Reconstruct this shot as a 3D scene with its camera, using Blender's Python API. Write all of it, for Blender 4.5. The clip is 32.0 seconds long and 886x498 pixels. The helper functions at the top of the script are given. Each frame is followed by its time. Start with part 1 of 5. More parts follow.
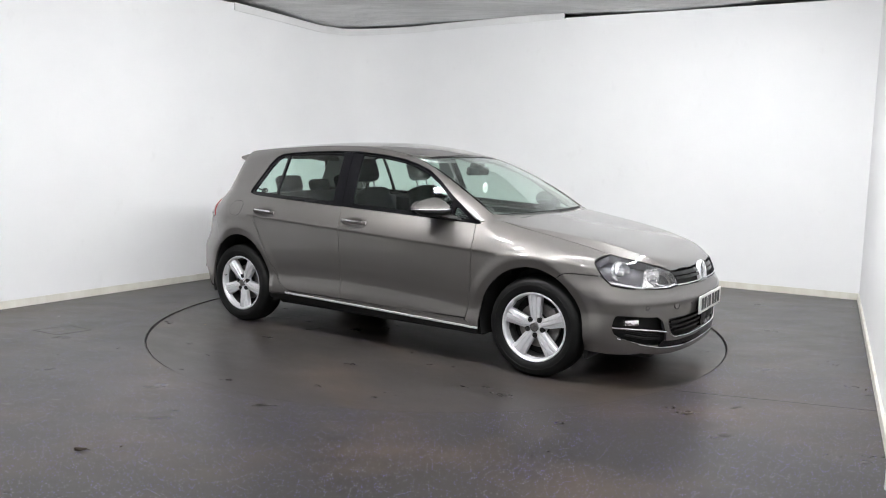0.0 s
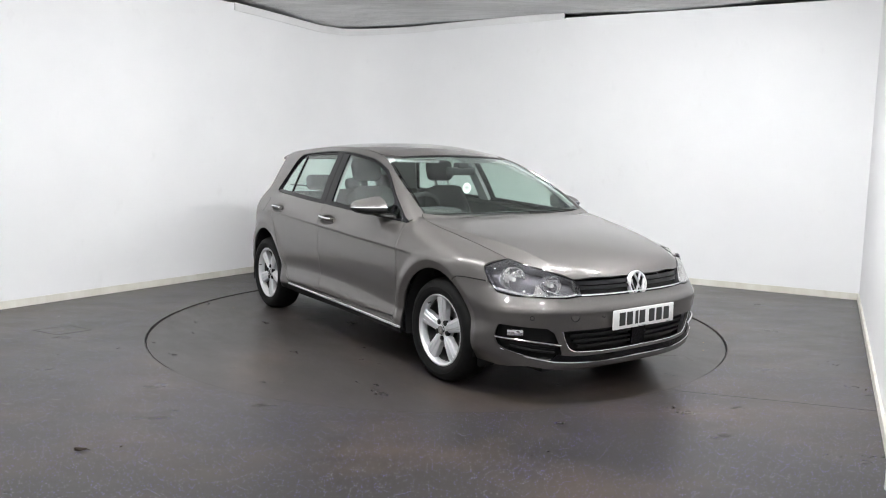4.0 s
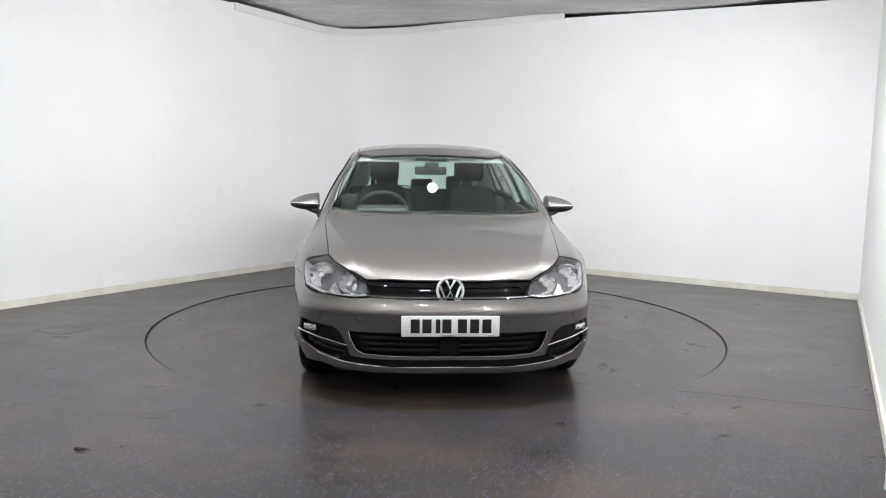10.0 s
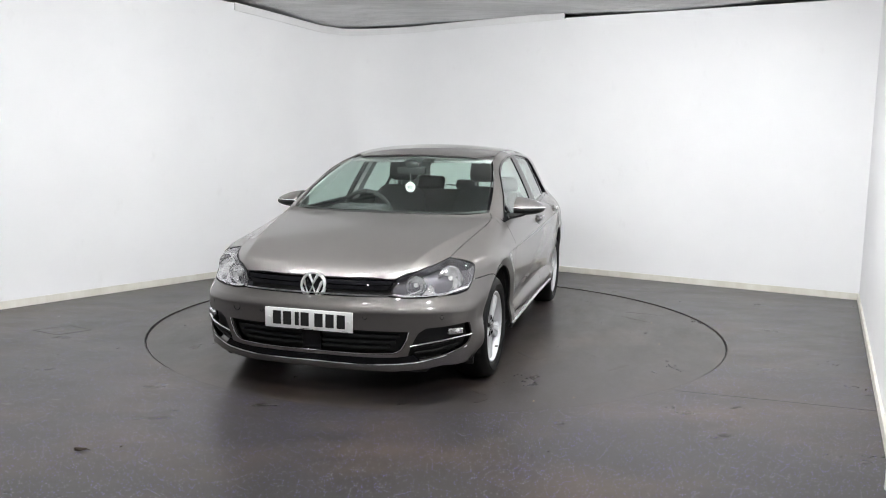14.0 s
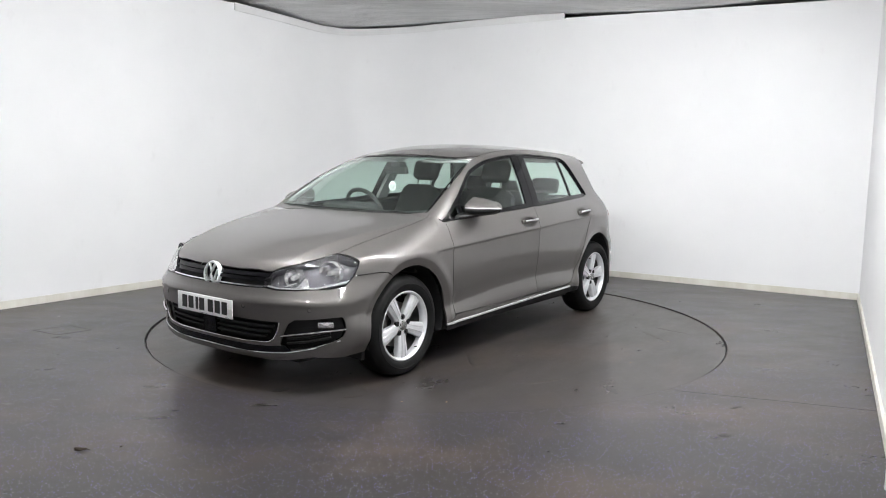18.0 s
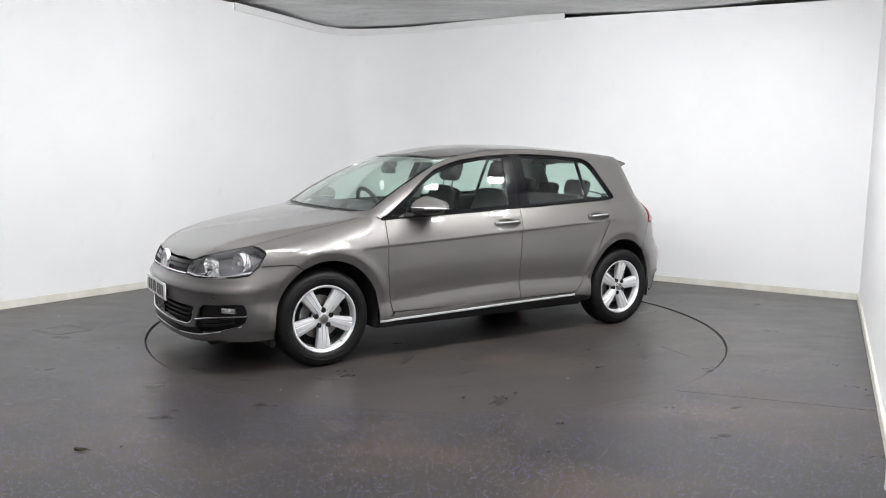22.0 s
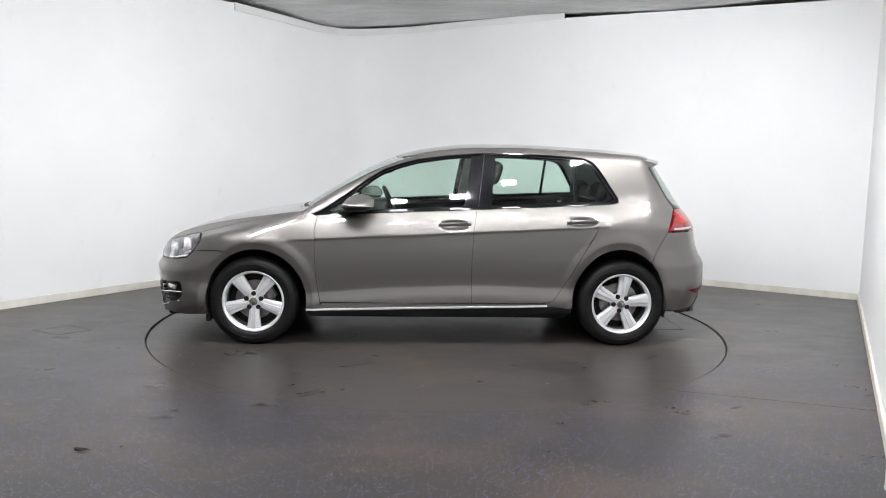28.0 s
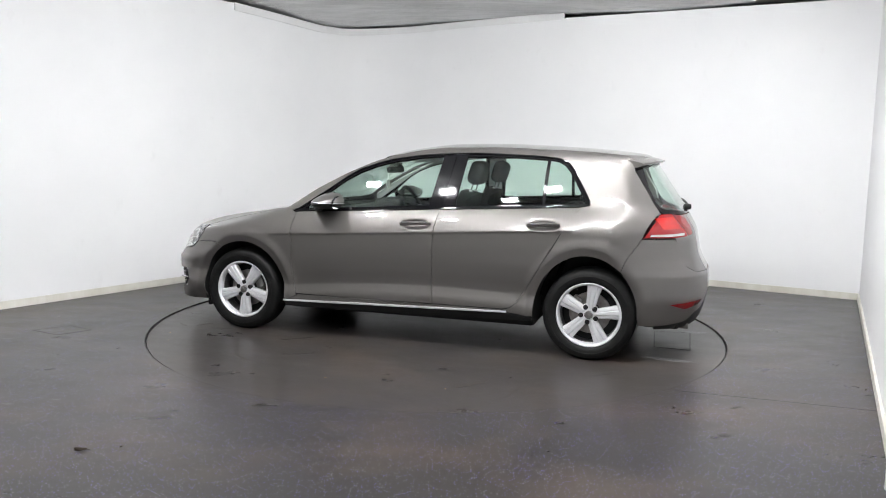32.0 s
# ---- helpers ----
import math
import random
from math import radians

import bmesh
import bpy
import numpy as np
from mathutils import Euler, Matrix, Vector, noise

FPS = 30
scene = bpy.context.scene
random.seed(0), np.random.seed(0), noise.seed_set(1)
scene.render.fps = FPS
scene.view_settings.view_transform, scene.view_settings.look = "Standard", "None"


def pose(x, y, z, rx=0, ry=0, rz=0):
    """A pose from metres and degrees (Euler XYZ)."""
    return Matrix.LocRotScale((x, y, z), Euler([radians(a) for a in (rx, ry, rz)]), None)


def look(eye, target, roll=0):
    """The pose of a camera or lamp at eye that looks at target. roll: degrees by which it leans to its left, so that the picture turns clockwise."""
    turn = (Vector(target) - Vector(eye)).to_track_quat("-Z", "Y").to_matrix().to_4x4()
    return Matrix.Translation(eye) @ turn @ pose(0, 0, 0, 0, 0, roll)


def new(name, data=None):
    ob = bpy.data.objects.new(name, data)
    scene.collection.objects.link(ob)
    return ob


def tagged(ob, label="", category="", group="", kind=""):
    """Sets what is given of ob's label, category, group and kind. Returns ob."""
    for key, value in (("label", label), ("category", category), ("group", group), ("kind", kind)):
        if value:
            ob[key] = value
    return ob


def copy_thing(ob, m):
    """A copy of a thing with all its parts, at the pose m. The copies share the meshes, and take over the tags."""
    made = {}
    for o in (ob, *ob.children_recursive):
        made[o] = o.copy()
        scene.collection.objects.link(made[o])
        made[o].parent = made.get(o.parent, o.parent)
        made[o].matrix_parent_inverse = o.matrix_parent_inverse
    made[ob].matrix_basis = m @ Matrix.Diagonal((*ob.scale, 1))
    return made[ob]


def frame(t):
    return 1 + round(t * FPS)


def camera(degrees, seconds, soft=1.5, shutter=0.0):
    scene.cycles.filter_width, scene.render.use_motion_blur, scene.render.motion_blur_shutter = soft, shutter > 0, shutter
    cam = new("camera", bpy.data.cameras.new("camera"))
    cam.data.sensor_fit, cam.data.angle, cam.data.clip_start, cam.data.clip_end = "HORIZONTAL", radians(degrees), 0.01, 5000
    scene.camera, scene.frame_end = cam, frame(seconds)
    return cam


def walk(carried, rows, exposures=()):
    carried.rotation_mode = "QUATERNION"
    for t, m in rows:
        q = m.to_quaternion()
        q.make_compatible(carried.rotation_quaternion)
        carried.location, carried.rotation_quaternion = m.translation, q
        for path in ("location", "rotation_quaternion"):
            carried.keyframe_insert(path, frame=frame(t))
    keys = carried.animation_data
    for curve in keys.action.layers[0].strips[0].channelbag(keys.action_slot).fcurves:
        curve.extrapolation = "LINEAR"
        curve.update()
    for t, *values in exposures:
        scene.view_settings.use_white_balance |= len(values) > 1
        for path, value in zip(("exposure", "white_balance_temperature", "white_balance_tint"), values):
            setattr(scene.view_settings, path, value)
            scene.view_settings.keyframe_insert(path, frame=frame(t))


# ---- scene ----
# One fixed camera watches a grey hatchback turn on a flush turntable in a white photo bay.
EYE = Vector((0.0, -6.077, 1.3335))
WAY = Vector((0.00617, 0.99285, -0.11923))
cam = camera(60.76, 32.0, soft=1.0)
walk(cam, [(0, look(EYE, EYE + WAY, 0.943)), (32, look(EYE, EYE + WAY, 0.943))])

# turntable: angle in degrees at each time, clockwise from above
TURN = [(0, -33.84), (4, -54.79), (8, -75.61), (12, -96.30), (16, -116.85),
        (20, -137.27), (24, -157.56), (28, -177.71), (32, -197.73)]
CAR_OFFSET = (0.018, -0.081)
TABLE_R = 2.221
FLOOR_Z, TABLE_Z = 0.004, -0.003

# ---------------------------------------------------------------- world and exposure
world = bpy.data.worlds.new("world")
scene.world = world
world.use_nodes = True
world.node_tree.nodes["Background"].inputs[0].default_value = (0.8, 0.9, 1.0, 1)
world.node_tree.nodes["Background"].inputs[1].default_value = 0.02
scene.view_settings.exposure = 0.0
LAMP_POWER = 468.0


# ---------------------------------------------------------------- materials
def material(name, colour, rough=0.5, metal=0.0, **extra):
    m = bpy.data.materials.new(name)
    m.use_nodes = True
    b = m.node_tree.nodes["Principled BSDF"]
    b.inputs["Base Color"].default_value = (*colour, 1)
    b.inputs["Roughness"].default_value = rough
    b.inputs["Metallic"].default_value = metal
    for key, value in extra.items():
        b.inputs[key.replace("_", " ")].default_value = value
    return m


def node(m, kind, **values):
    n = m.node_tree.nodes.new(kind)
    for key, value in values.items():
        n.inputs[key.replace("_", " ")].default_value = value
    return n


def link(m, a, ai, b, bi):
    m.node_tree.links.new(a.outputs[ai], b.inputs[bi])


def coords(m, scale=(1, 1, 1)):
    c = m.node_tree.nodes.new("ShaderNodeTexCoord")
    p = node(m, "ShaderNodeMapping", Scale=scale)
    link(m, c, "Object", p, "Vector")
    return p


def ramp(m, source, out, stops):
    r = m.node_tree.nodes.new("ShaderNodeValToRGB")
    e = r.color_ramp.elements
    while len(e) < len(stops):
        e.new(0.5)
    for el, (pos, col) in zip(e, stops):
        el.position = pos
        el.color = (*col, 1) if len(col) == 3 else col
    link(m, source, out, r, "Fac")
    return r


def grain(m, scale, low, high, detail=4.0, stretch=(1, 1, 1), slot="Base Color", rough=0.55):
    """Noise between two values into a slot of the shader."""
    b = m.node_tree.nodes["Principled BSDF"]
    p = coords(m, stretch)
    n = node(m, "ShaderNodeTexNoise", Scale=scale, Detail=detail, Roughness=rough)
    link(m, p, "Vector", n, "Vector")
    lo = low if isinstance(low, tuple) else (low,) * 3
    hi = high if isinstance(high, tuple) else (high,) * 3
    r = ramp(m, n, "Fac", [(0.3, lo), (0.7, hi)])
    link(m, r, "Color", b, slot)
    return n


def bump(m, scale, strength, distance=0.01, stretch=(1, 1, 1), detail=3.0):
    b = m.node_tree.nodes["Principled BSDF"]
    p = coords(m, stretch)
    n = node(m, "ShaderNodeTexNoise", Scale=scale, Detail=detail)
    link(m, p, "Vector", n, "Vector")
    u = node(m, "ShaderNodeBump", Strength=strength, Distance=distance)
    link(m, n, "Fac", u, "Height")
    link(m, u, "Normal", b, "Normal")
    return u


def mix_colour(m, a, b_, fac, mode="MIX"):
    x = m.node_tree.nodes.new("ShaderNodeMix")
    x.data_type, x.blend_type = "RGBA", mode
    for sock, v in ((x.inputs[0], fac), (x.inputs[6], a), (x.inputs[7], b_)):
        if isinstance(v, tuple) and hasattr(v[0], "outputs"):
            m.node_tree.links.new(v[0].outputs[v[1]], sock)
        elif isinstance(v, tuple):
            sock.default_value = (*v, 1)
        else:
            sock.default_value = v
    return (x, 2)


def feed(m, pair, slot):
    b = m.node_tree.nodes["Principled BSDF"]
    m.node_tree.links.new(pair[0].outputs[pair[1]], b.inputs[slot])


def wall_paint():
    m = material("white_wall_paint", (0.83, 0.83, 0.835), 0.55)
    n = grain(m, 0.9, (0.85, 0.85, 0.86), (0.90, 0.90, 0.905), detail=6)
    b = m.node_tree.nodes["Principled BSDF"]
    base = b.inputs["Base Color"].links[0].from_node
    p = coords(m, (1.0, 1.0, 0.6))
    smut = node(m, "ShaderNodeTexNoise", Scale=5.0, Detail=10.0, Roughness=0.72)
    link(m, p, "Vector", smut, "Vector")
    marks = ramp(m, smut, "Fac", [(0.60, (0, 0, 0)), (0.74, (0.14,) * 3)])
    feed(m, mix_colour(m, (base, 0), (0.55, 0.54, 0.53), (marks, 0)), "Base Color")
    bump(m, 60, 0.06, 0.004)
    return m


def floor_vinyl(name, dark, light, speck):
    """Dark safety vinyl: cloudy dirt, streaks, tiny pale and blue flakes."""
    m = material(name, dark, 0.3, 0.0, Specular_IOR_Level=0.32)
    b = m.node_tree.nodes["Principled BSDF"]
    p = coords(m)
    big = node(m, "ShaderNodeTexNoise", Scale=0.55, Detail=6.0, Roughness=0.62)
    link(m, p, "Vector", big, "Vector")
    r1 = ramp(m, big, "Fac", [(0.34, dark), (0.68, light)])
    ps = coords(m, (0.8, 1.6, 1))
    streak = node(m, "ShaderNodeTexNoise", Scale=2.2, Detail=5.0, Roughness=0.7)
    link(m, ps, "Vector", streak, "Vector")
    r2 = ramp(m, streak, "Fac", [(0.35, (0.86, 0.85, 0.84)), (0.7, (1.08, 1.07, 1.05))])
    base = mix_colour(m, (r1, 0), (r2, 0), 1.0, "MULTIPLY")
    pd = coords(m, (0.9, 1.5, 1))
    dirt = node(m, "ShaderNodeTexNoise", Scale=0.8, Detail=7.0, Roughness=0.68)
    link(m, pd, "Vector", dirt, "Vector")
    dirt_mask = ramp(m, dirt, "Fac", [(0.48, (0, 0, 0)), (0.68, (0.9,) * 3)])
    base = mix_colour(m, base, (0.070, 0.053, 0.041), (dirt_mask, 0))
    flakes = node(m, "ShaderNodeTexVoronoi", Scale=95.0)
    link(m, p, "Vector", flakes, "Vector")
    dot = ramp(m, flakes, "Distance", [(0.20, (1, 1, 1)), (0.28, (0, 0, 0))])
    pick = node(m, "ShaderNodeSeparateColor")
    link(m, flakes, "Color", pick, "Color")
    gate = ramp(m, pick, "Red", [(0.57, (0, 0, 0)), (0.61, (1, 1, 1))])
    hue = ramp(m, pick, "Green", [(0.30, (0.38, 0.36, 0.43)), (0.5, (0.20, 0.16, 0.56))])
    mask = mix_colour(m, (dot, 0), (gate, 0), 1.0, "MULTIPLY")
    strong = mix_colour(m, (0.0, 0.0, 0.0), mask, speck)
    out = mix_colour(m, base, (hue, 0), strong)
    feed(m, out, "Base Color")
    rr = ramp(m, streak, "Fac", [(0.3, (0.26,) * 3), (0.75, (0.38,) * 3)])
    link(m, rr, "Color", b, "Roughness")
    fine = node(m, "ShaderNodeTexNoise", Scale=220.0, Detail=2.0)
    link(m, p, "Vector", fine, "Vector")
    u = node(m, "ShaderNodeBump", Strength=0.12, Distance=0.002)
    link(m, fine, "Fac", u, "Height")
    link(m, u, "Normal", b, "Normal")
    return m


def car_paint():
    m = material("grey_metallic_paint", (0.18, 0.17, 0.163), 0.43, 0.70, Coat_Weight=1.0, Coat_Roughness=0.035)
    p = coords(m)
    v = node(m, "ShaderNodeTexVoronoi", Scale=900.0)
    link(m, p, "Vector", v, "Vector")
    s = node(m, "ShaderNodeSeparateColor")
    link(m, v, "Color", s, "Color")
    r = ramp(m, s, "Red", [(0.0, (0.112, 0.105, 0.100)), (1.0, (0.163, 0.153, 0.146))])
    link(m, r, "Color", m.node_tree.nodes["Principled BSDF"], "Base Color")
    return m


def glass(name, tint, rough=0.0):
    return material(name, tint, rough, 0.0, Transmission_Weight=1.0, IOR=1.45)


def glow(name, colour, strength):
    m = material(name, colour, 0.4)
    b = m.node_tree.nodes["Principled BSDF"]
    b.inputs["Emission Color"].default_value = (*colour, 1)
    b.inputs["Emission Strength"].default_value = strength
    return m


WALL = wall_paint()
# for the added unseen walls; paleness set by the light they return
BOUNCE_WALL = material("pale_bounce_paint", (0.75, 0.75, 0.75), 0.6)
grain(BOUNCE_WALL, 1.2, 0.70, 0.80)
SKIRT = material("cream_skirting", (0.74, 0.71, 0.62), 0.4)
grain(SKIRT, 7, (0.66, 0.63, 0.55), (0.80, 0.785, 0.73), stretch=(1, 1, 0.3))
FASCIA = material("white_fascia_board", (0.80, 0.80, 0.79), 0.45)
grain(FASCIA, 3, 0.76, 0.83)
CEILING = material("rough_plaster_ceiling", (0.6, 0.6, 0.6), 0.9)
grain(CEILING, 2.6, (0.60, 0.60, 0.595), (0.84, 0.84, 0.84), detail=9, stretch=(0.5, 1.6, 1), rough=0.65)
bump(CEILING, 9, 0.5, 0.05, detail=6)
FLOOR = floor_vinyl("dark_speckled_vinyl", (0.029, 0.0275, 0.0275), (0.043, 0.039, 0.0355), 1.0)
TABLE = floor_vinyl("worn_turntable_vinyl", (0.0325, 0.0300, 0.0288), (0.045, 0.040, 0.0362), 0.25)
TABLE_PLATE = floor_vinyl("access_plate_vinyl", (0.020, 0.020, 0.019), (0.027, 0.026, 0.024), 0.05)
SPLASH = material("dried_splash", (0.16, 0.155, 0.15), 0.55)
grain(SPLASH, 60, 0.09, 0.27)
SMUDGE = material("brown_smudge", (0.05, 0.042, 0.036), 0.4)
grain(SMUDGE, 40, (0.028, 0.024, 0.021), (0.060, 0.050, 0.042))
STAIN = material("wet_stain", (0.019, 0.0175, 0.0168), 0.28, 0.0, Specular_IOR_Level=0.32)
EDGE = material("worn_vinyl_edge", (0.075, 0.068, 0.062), 0.6)
grain(EDGE, 14, (0.03, 0.028, 0.026), (0.115, 0.105, 0.097))
LEAF = material("dry_leaf", (0.05, 0.035, 0.02), 0.7)
CRUMB = material("pale_crumb", (0.45, 0.33, 0.22), 0.7)
GAP = material("black_gap", (0.006, 0.006, 0.006), 0.8)
# brick colour darkened to stand for the unlit gap
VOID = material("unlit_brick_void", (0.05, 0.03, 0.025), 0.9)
PAINT = car_paint()
BLACK = material("black_plastic", (0.013, 0.013, 0.014), 0.5, 0.0, Specular_IOR_Level=0.25)
grain(BLACK, 200, 0.010, 0.016)
GLOSS_BLACK = material("gloss_black_trim", (0.005, 0.005, 0.006), 0.07, 0.0, Specular_IOR_Level=0.25)
CHROME = material("chrome", (0.82, 0.82, 0.83), 0.09, 1.0)
ALLOY = material("silver_painted_alloy", (0.67, 0.67, 0.69), 0.34, 0.42, Coat_Weight=0.6)
grain(ALLOY, 40, (0.64, 0.64, 0.66), (0.69, 0.69, 0.71))
# dark grey that paints in the shadow deep inside the rim
BARREL = material("shaded_wheel_barrel", (0.09, 0.09, 0.09), 0.5, 0.4)
grain(BARREL, 30, 0.06, 0.12)
RUBBER = material("tyre_rubber", (0.005, 0.005, 0.0052), 0.6, 0.0, Specular_IOR_Level=0.22)
grain(RUBBER, 25, 0.0035, 0.0065)
STEEL = material("brushed_steel_disc", (0.32, 0.29, 0.26), 0.4, 1.0)
grain(STEEL, 30, (0.22, 0.205, 0.195), (0.34, 0.33, 0.32))
WINDOW = glass("green_tinted_glass", (0.80, 0.93, 0.87))
LENS = glass("clear_lens", (0.98, 0.98, 0.98))
RED = material("red_lamp_plastic", (0.20, 0.003, 0.005), 0.12, 0.0, Coat_Weight=0.5, Subsurface_Weight=0.0)
CLOTH = material("charcoal_seat_cloth", (0.009, 0.009, 0.0095), 0.95, 0.0, Specular_IOR_Level=0.1)
grain(CLOTH, 160, 0.006, 0.012)
DASH = material("soft_grey_dash", (0.022, 0.022, 0.023), 0.6)
bump(DASH, 300, 0.2, 0.001)
LINER = material("pale_grey_headliner", (0.42, 0.42, 0.40), 0.9)
grain(LINER, 90, 0.38, 0.46)
PLATE = material("white_reflective_plate", (0.80, 0.80, 0.79), 0.3)
INK = material("black_ink", (0.012, 0.012, 0.012), 0.4)
TRIM = material("satin_bright_trim", (0.80, 0.80, 0.81), 0.30, 0.55)
REFLECTOR = material("silver_reflector", (0.93, 0.93, 0.94), 0.12, 0.92)
bump(REFLECTOR, 45, 0.5, 0.01, detail=0.0)
HOUSING = material("smoke_grey_lamp_housing", (0.105, 0.103, 0.115), 0.25, 0.35)
BULB = material("frosted_bulb", (0.42, 0.42, 0.42), 0.15)
UNDER = material("underbody_black", (0.010, 0.010, 0.010), 0.8)
LAMP_GLOW = glow("led_panel", (0.98, 0.99, 1.0), LAMP_POWER)
LAMP_CASE = material("white_lamp_case", (0.7, 0.7, 0.7), 0.4)


# ---------------------------------------------------------------- mesh helpers
def part(name, bm, mat, parent, label="", smooth=True, sharp=35):
    """Links a bmesh (or a mesh) as one object under a thing or a part."""
    if isinstance(bm, bpy.types.Mesh):
        me = bm
    else:
        me = bpy.data.meshes.new(name)
        bmesh.ops.recalc_face_normals(bm, faces=bm.faces)
        bm.to_mesh(me)
        bm.free()
        me.materials.append(mat)
        if smooth:
            me.shade_smooth()
            me.set_sharp_from_angle(angle=radians(sharp))
    ob = new(name, me)
    if parent is not None:
        ob.parent = parent
    if label:
        ob["label"] = label
    return ob


def block(x0, x1, y0, y1, z0, z1, bevel=0.0, seg=2):
    bm = bmesh.new()
    bmesh.ops.create_cube(bm, size=1)
    for v in bm.verts:
        v.co = ((x0 + x1) / 2 + v.co.x * (x1 - x0), (y0 + y1) / 2 + v.co.y * (y1 - y0), (z0 + z1) / 2 + v.co.z * (z1 - z0))
    if bevel:
        bmesh.ops.bevel(bm, geom=bm.edges[:], offset=bevel, segments=seg, profile=0.5, affect="EDGES")
    return bm


def prism(outline, z0, z1, bevel=0.0):
    """A solid from a flat outline in xy between two heights."""
    bm = bmesh.new()
    low = [bm.verts.new((x, y, z0)) for x, y in outline]
    high = [bm.verts.new((x, y, z1)) for x, y in outline]
    bm.faces.new(low[::-1])
    bm.faces.new(high)
    n = len(outline)
    for i in range(n):
        bm.faces.new((low[i], low[(i + 1) % n], high[(i + 1) % n], high[i]))
    if bevel:
        rim = [e for e in bm.edges if abs(e.verts[0].co.z - e.verts[1].co.z) < 1e-6]
        bmesh.ops.bevel(bm, geom=rim, offset=bevel, segments=2, profile=0.5, affect="EDGES")
    return bm


def turned(profile, n=48, closed=False):
    """A solid of revolution about the y axis from (radius, y) pairs."""
    bm = bmesh.new()
    rings = []
    for r, y in profile:
        if r < 1e-5:
            rings.append([bm.verts.new((0, y, 0))])
        else:
            rings.append([bm.verts.new((r * math.cos(2 * math.pi * i / n), y, r * math.sin(2 * math.pi * i / n))) for i in range(n)])
    pairs = list(zip(rings, rings[1:])) + ([(rings[-1], rings[0])] if closed else [])
    for a, b in pairs:
        for i in range(n):
            j = (i + 1) % n
            if len(a) == 1 and len(b) == 1:
                continue
            if len(a) == 1:
                bm.faces.new((a[0], b[j], b[i]))
            elif len(b) == 1:
                bm.faces.new((a[i], a[j], b[0]))
            else:
                bm.faces.new((a[i], a[j], b[j], b[i]))
    return bm


def tube(points, radius, n=8, squash=1.0):
    """A rod along a line of points; squash flattens it across its second axis."""
    pts = [Vector(p) for p in points]
    bm = bmesh.new()
    rings = []
    for i, p in enumerate(pts):
        t = (pts[min(i + 1, len(pts) - 1)] - pts[max(i - 1, 0)]).normalized()
        up = Vector((0, 0, 1)) if abs(t.z) < 0.9 else Vector((1, 0, 0))
        a = t.cross(up).normalized()
        b = a.cross(t).normalized()
        rings.append([bm.verts.new(p + a * radius * math.cos(2 * math.pi * k / n) + b * radius * squash * math.sin(2 * math.pi * k / n)) for k in range(n)])
    for r0, r1 in zip(rings, rings[1:]):
        for k in range(n):
            bm.faces.new((r0[k], r0[(k + 1) % n], r1[(k + 1) % n], r1[k]))
    bm.faces.new(rings[0][::-1])
    bm.faces.new(rings[-1])
    return bm


def moved(bm, m):
    bmesh.ops.transform(bm, matrix=m, verts=bm.verts)
    return bm


def joined(*bms):
    out = bmesh.new()
    for b in bms:
        me = bpy.data.meshes.new("joined")
        b.to_mesh(me)
        b.free()
        out.from_mesh(me)
        bpy.data.meshes.remove(me)
    return out


def smear(cx, cy, length, wide, turn, seed):
    """A thin dried splash with a ragged outline."""
    rnd = random.Random(seed)
    pts = []
    for i in range(22):
        a = 2 * math.pi * i / 22
        k = 0.55 + 0.45 * rnd.random()
        x, y = length * 0.5 * k * math.cos(a), wide * 0.5 * k * math.sin(a)
        c, s_ = math.cos(radians(turn)), math.sin(radians(turn))
        pts.append((cx + c * x - s_ * y, cy + s_ * x + c * y))
    return prism(pts, 0.0, 0.0008)


def thing(name, label, category, group="", kind="", at=None):
    e = tagged(new(name), label, category, group, kind)
    if at is not None:
        e.matrix_world = at
    return e


# ---------------------------------------------------------------- the bay
LEFT_DIR, BACK_DIR = Vector((0.5698, 0.8218)), Vector((0.8557, -0.5175))
CORNER, RIGHT_CORNER = Vector((-0.847, 4.326)), Vector((4.178, 1.287))
RIGHT_DIR = Vector((-0.4596, -0.8881))
WALL_TOP = 2.875
RISE = 0.0335  # the ceiling climbs slightly towards the back walls


def bend(radius, n=14):
    """Plan line of the rounded corner between the two long walls."""
    turn = LEFT_DIR.angle(BACK_DIR)
    t = radius * math.tan(turn / 2)
    a = CORNER - LEFT_DIR * t
    normal = Vector((LEFT_DIR.y, -LEFT_DIR.x))
    c = a + normal * radius
    out = []
    for i in range(n + 1):
        ang = -turn * i / n
        v = a - c
        out.append(c + Vector((v.x * math.cos(ang) - v.y * math.sin(ang), v.x * math.sin(ang) + v.y * math.cos(ang))))
    return out


def strip(line, thick, z0, z1, side=1.0):
    """A wall along a plan line, thickened away from the bay (side 1) or into it (-1)."""
    normals = []
    for i in range(len(line)):
        d = (line[min(i + 1, len(line) - 1)] - line[max(i - 1, 0)]).normalized()
        normals.append(Vector((-d.y, d.x)))
    back = [p + n * thick * side for p, n in zip(line, normals)]
    bm = bmesh.new()
    rows = [[bm.verts.new((p.x, p.y, z(q) if callable(z) else z)) for p, q in zip(pts, line)] for pts, z in ((line, z0), (line, z1), (back, z1), (back, z0))]
    k = len(line)
    for i in range(k - 1):
        for a, b in ((0, 1), (1, 2), (2, 3), (3, 0)):
            bm.faces.new((rows[a][i], rows[a][i + 1], rows[b][i + 1], rows[b][i]))
    for i in (0, k - 1):
        bm.faces.new([rows[j][i] for j in range(4)])
    return bm


def between(at, pairs):
    for (x0, y0), (x1, y1) in zip(pairs, pairs[1:]):
        if at <= x1:
            return y0 + (y1 - y0) * (max(at, x0) - x0) / (x1 - x0)
    return pairs[-1][1]


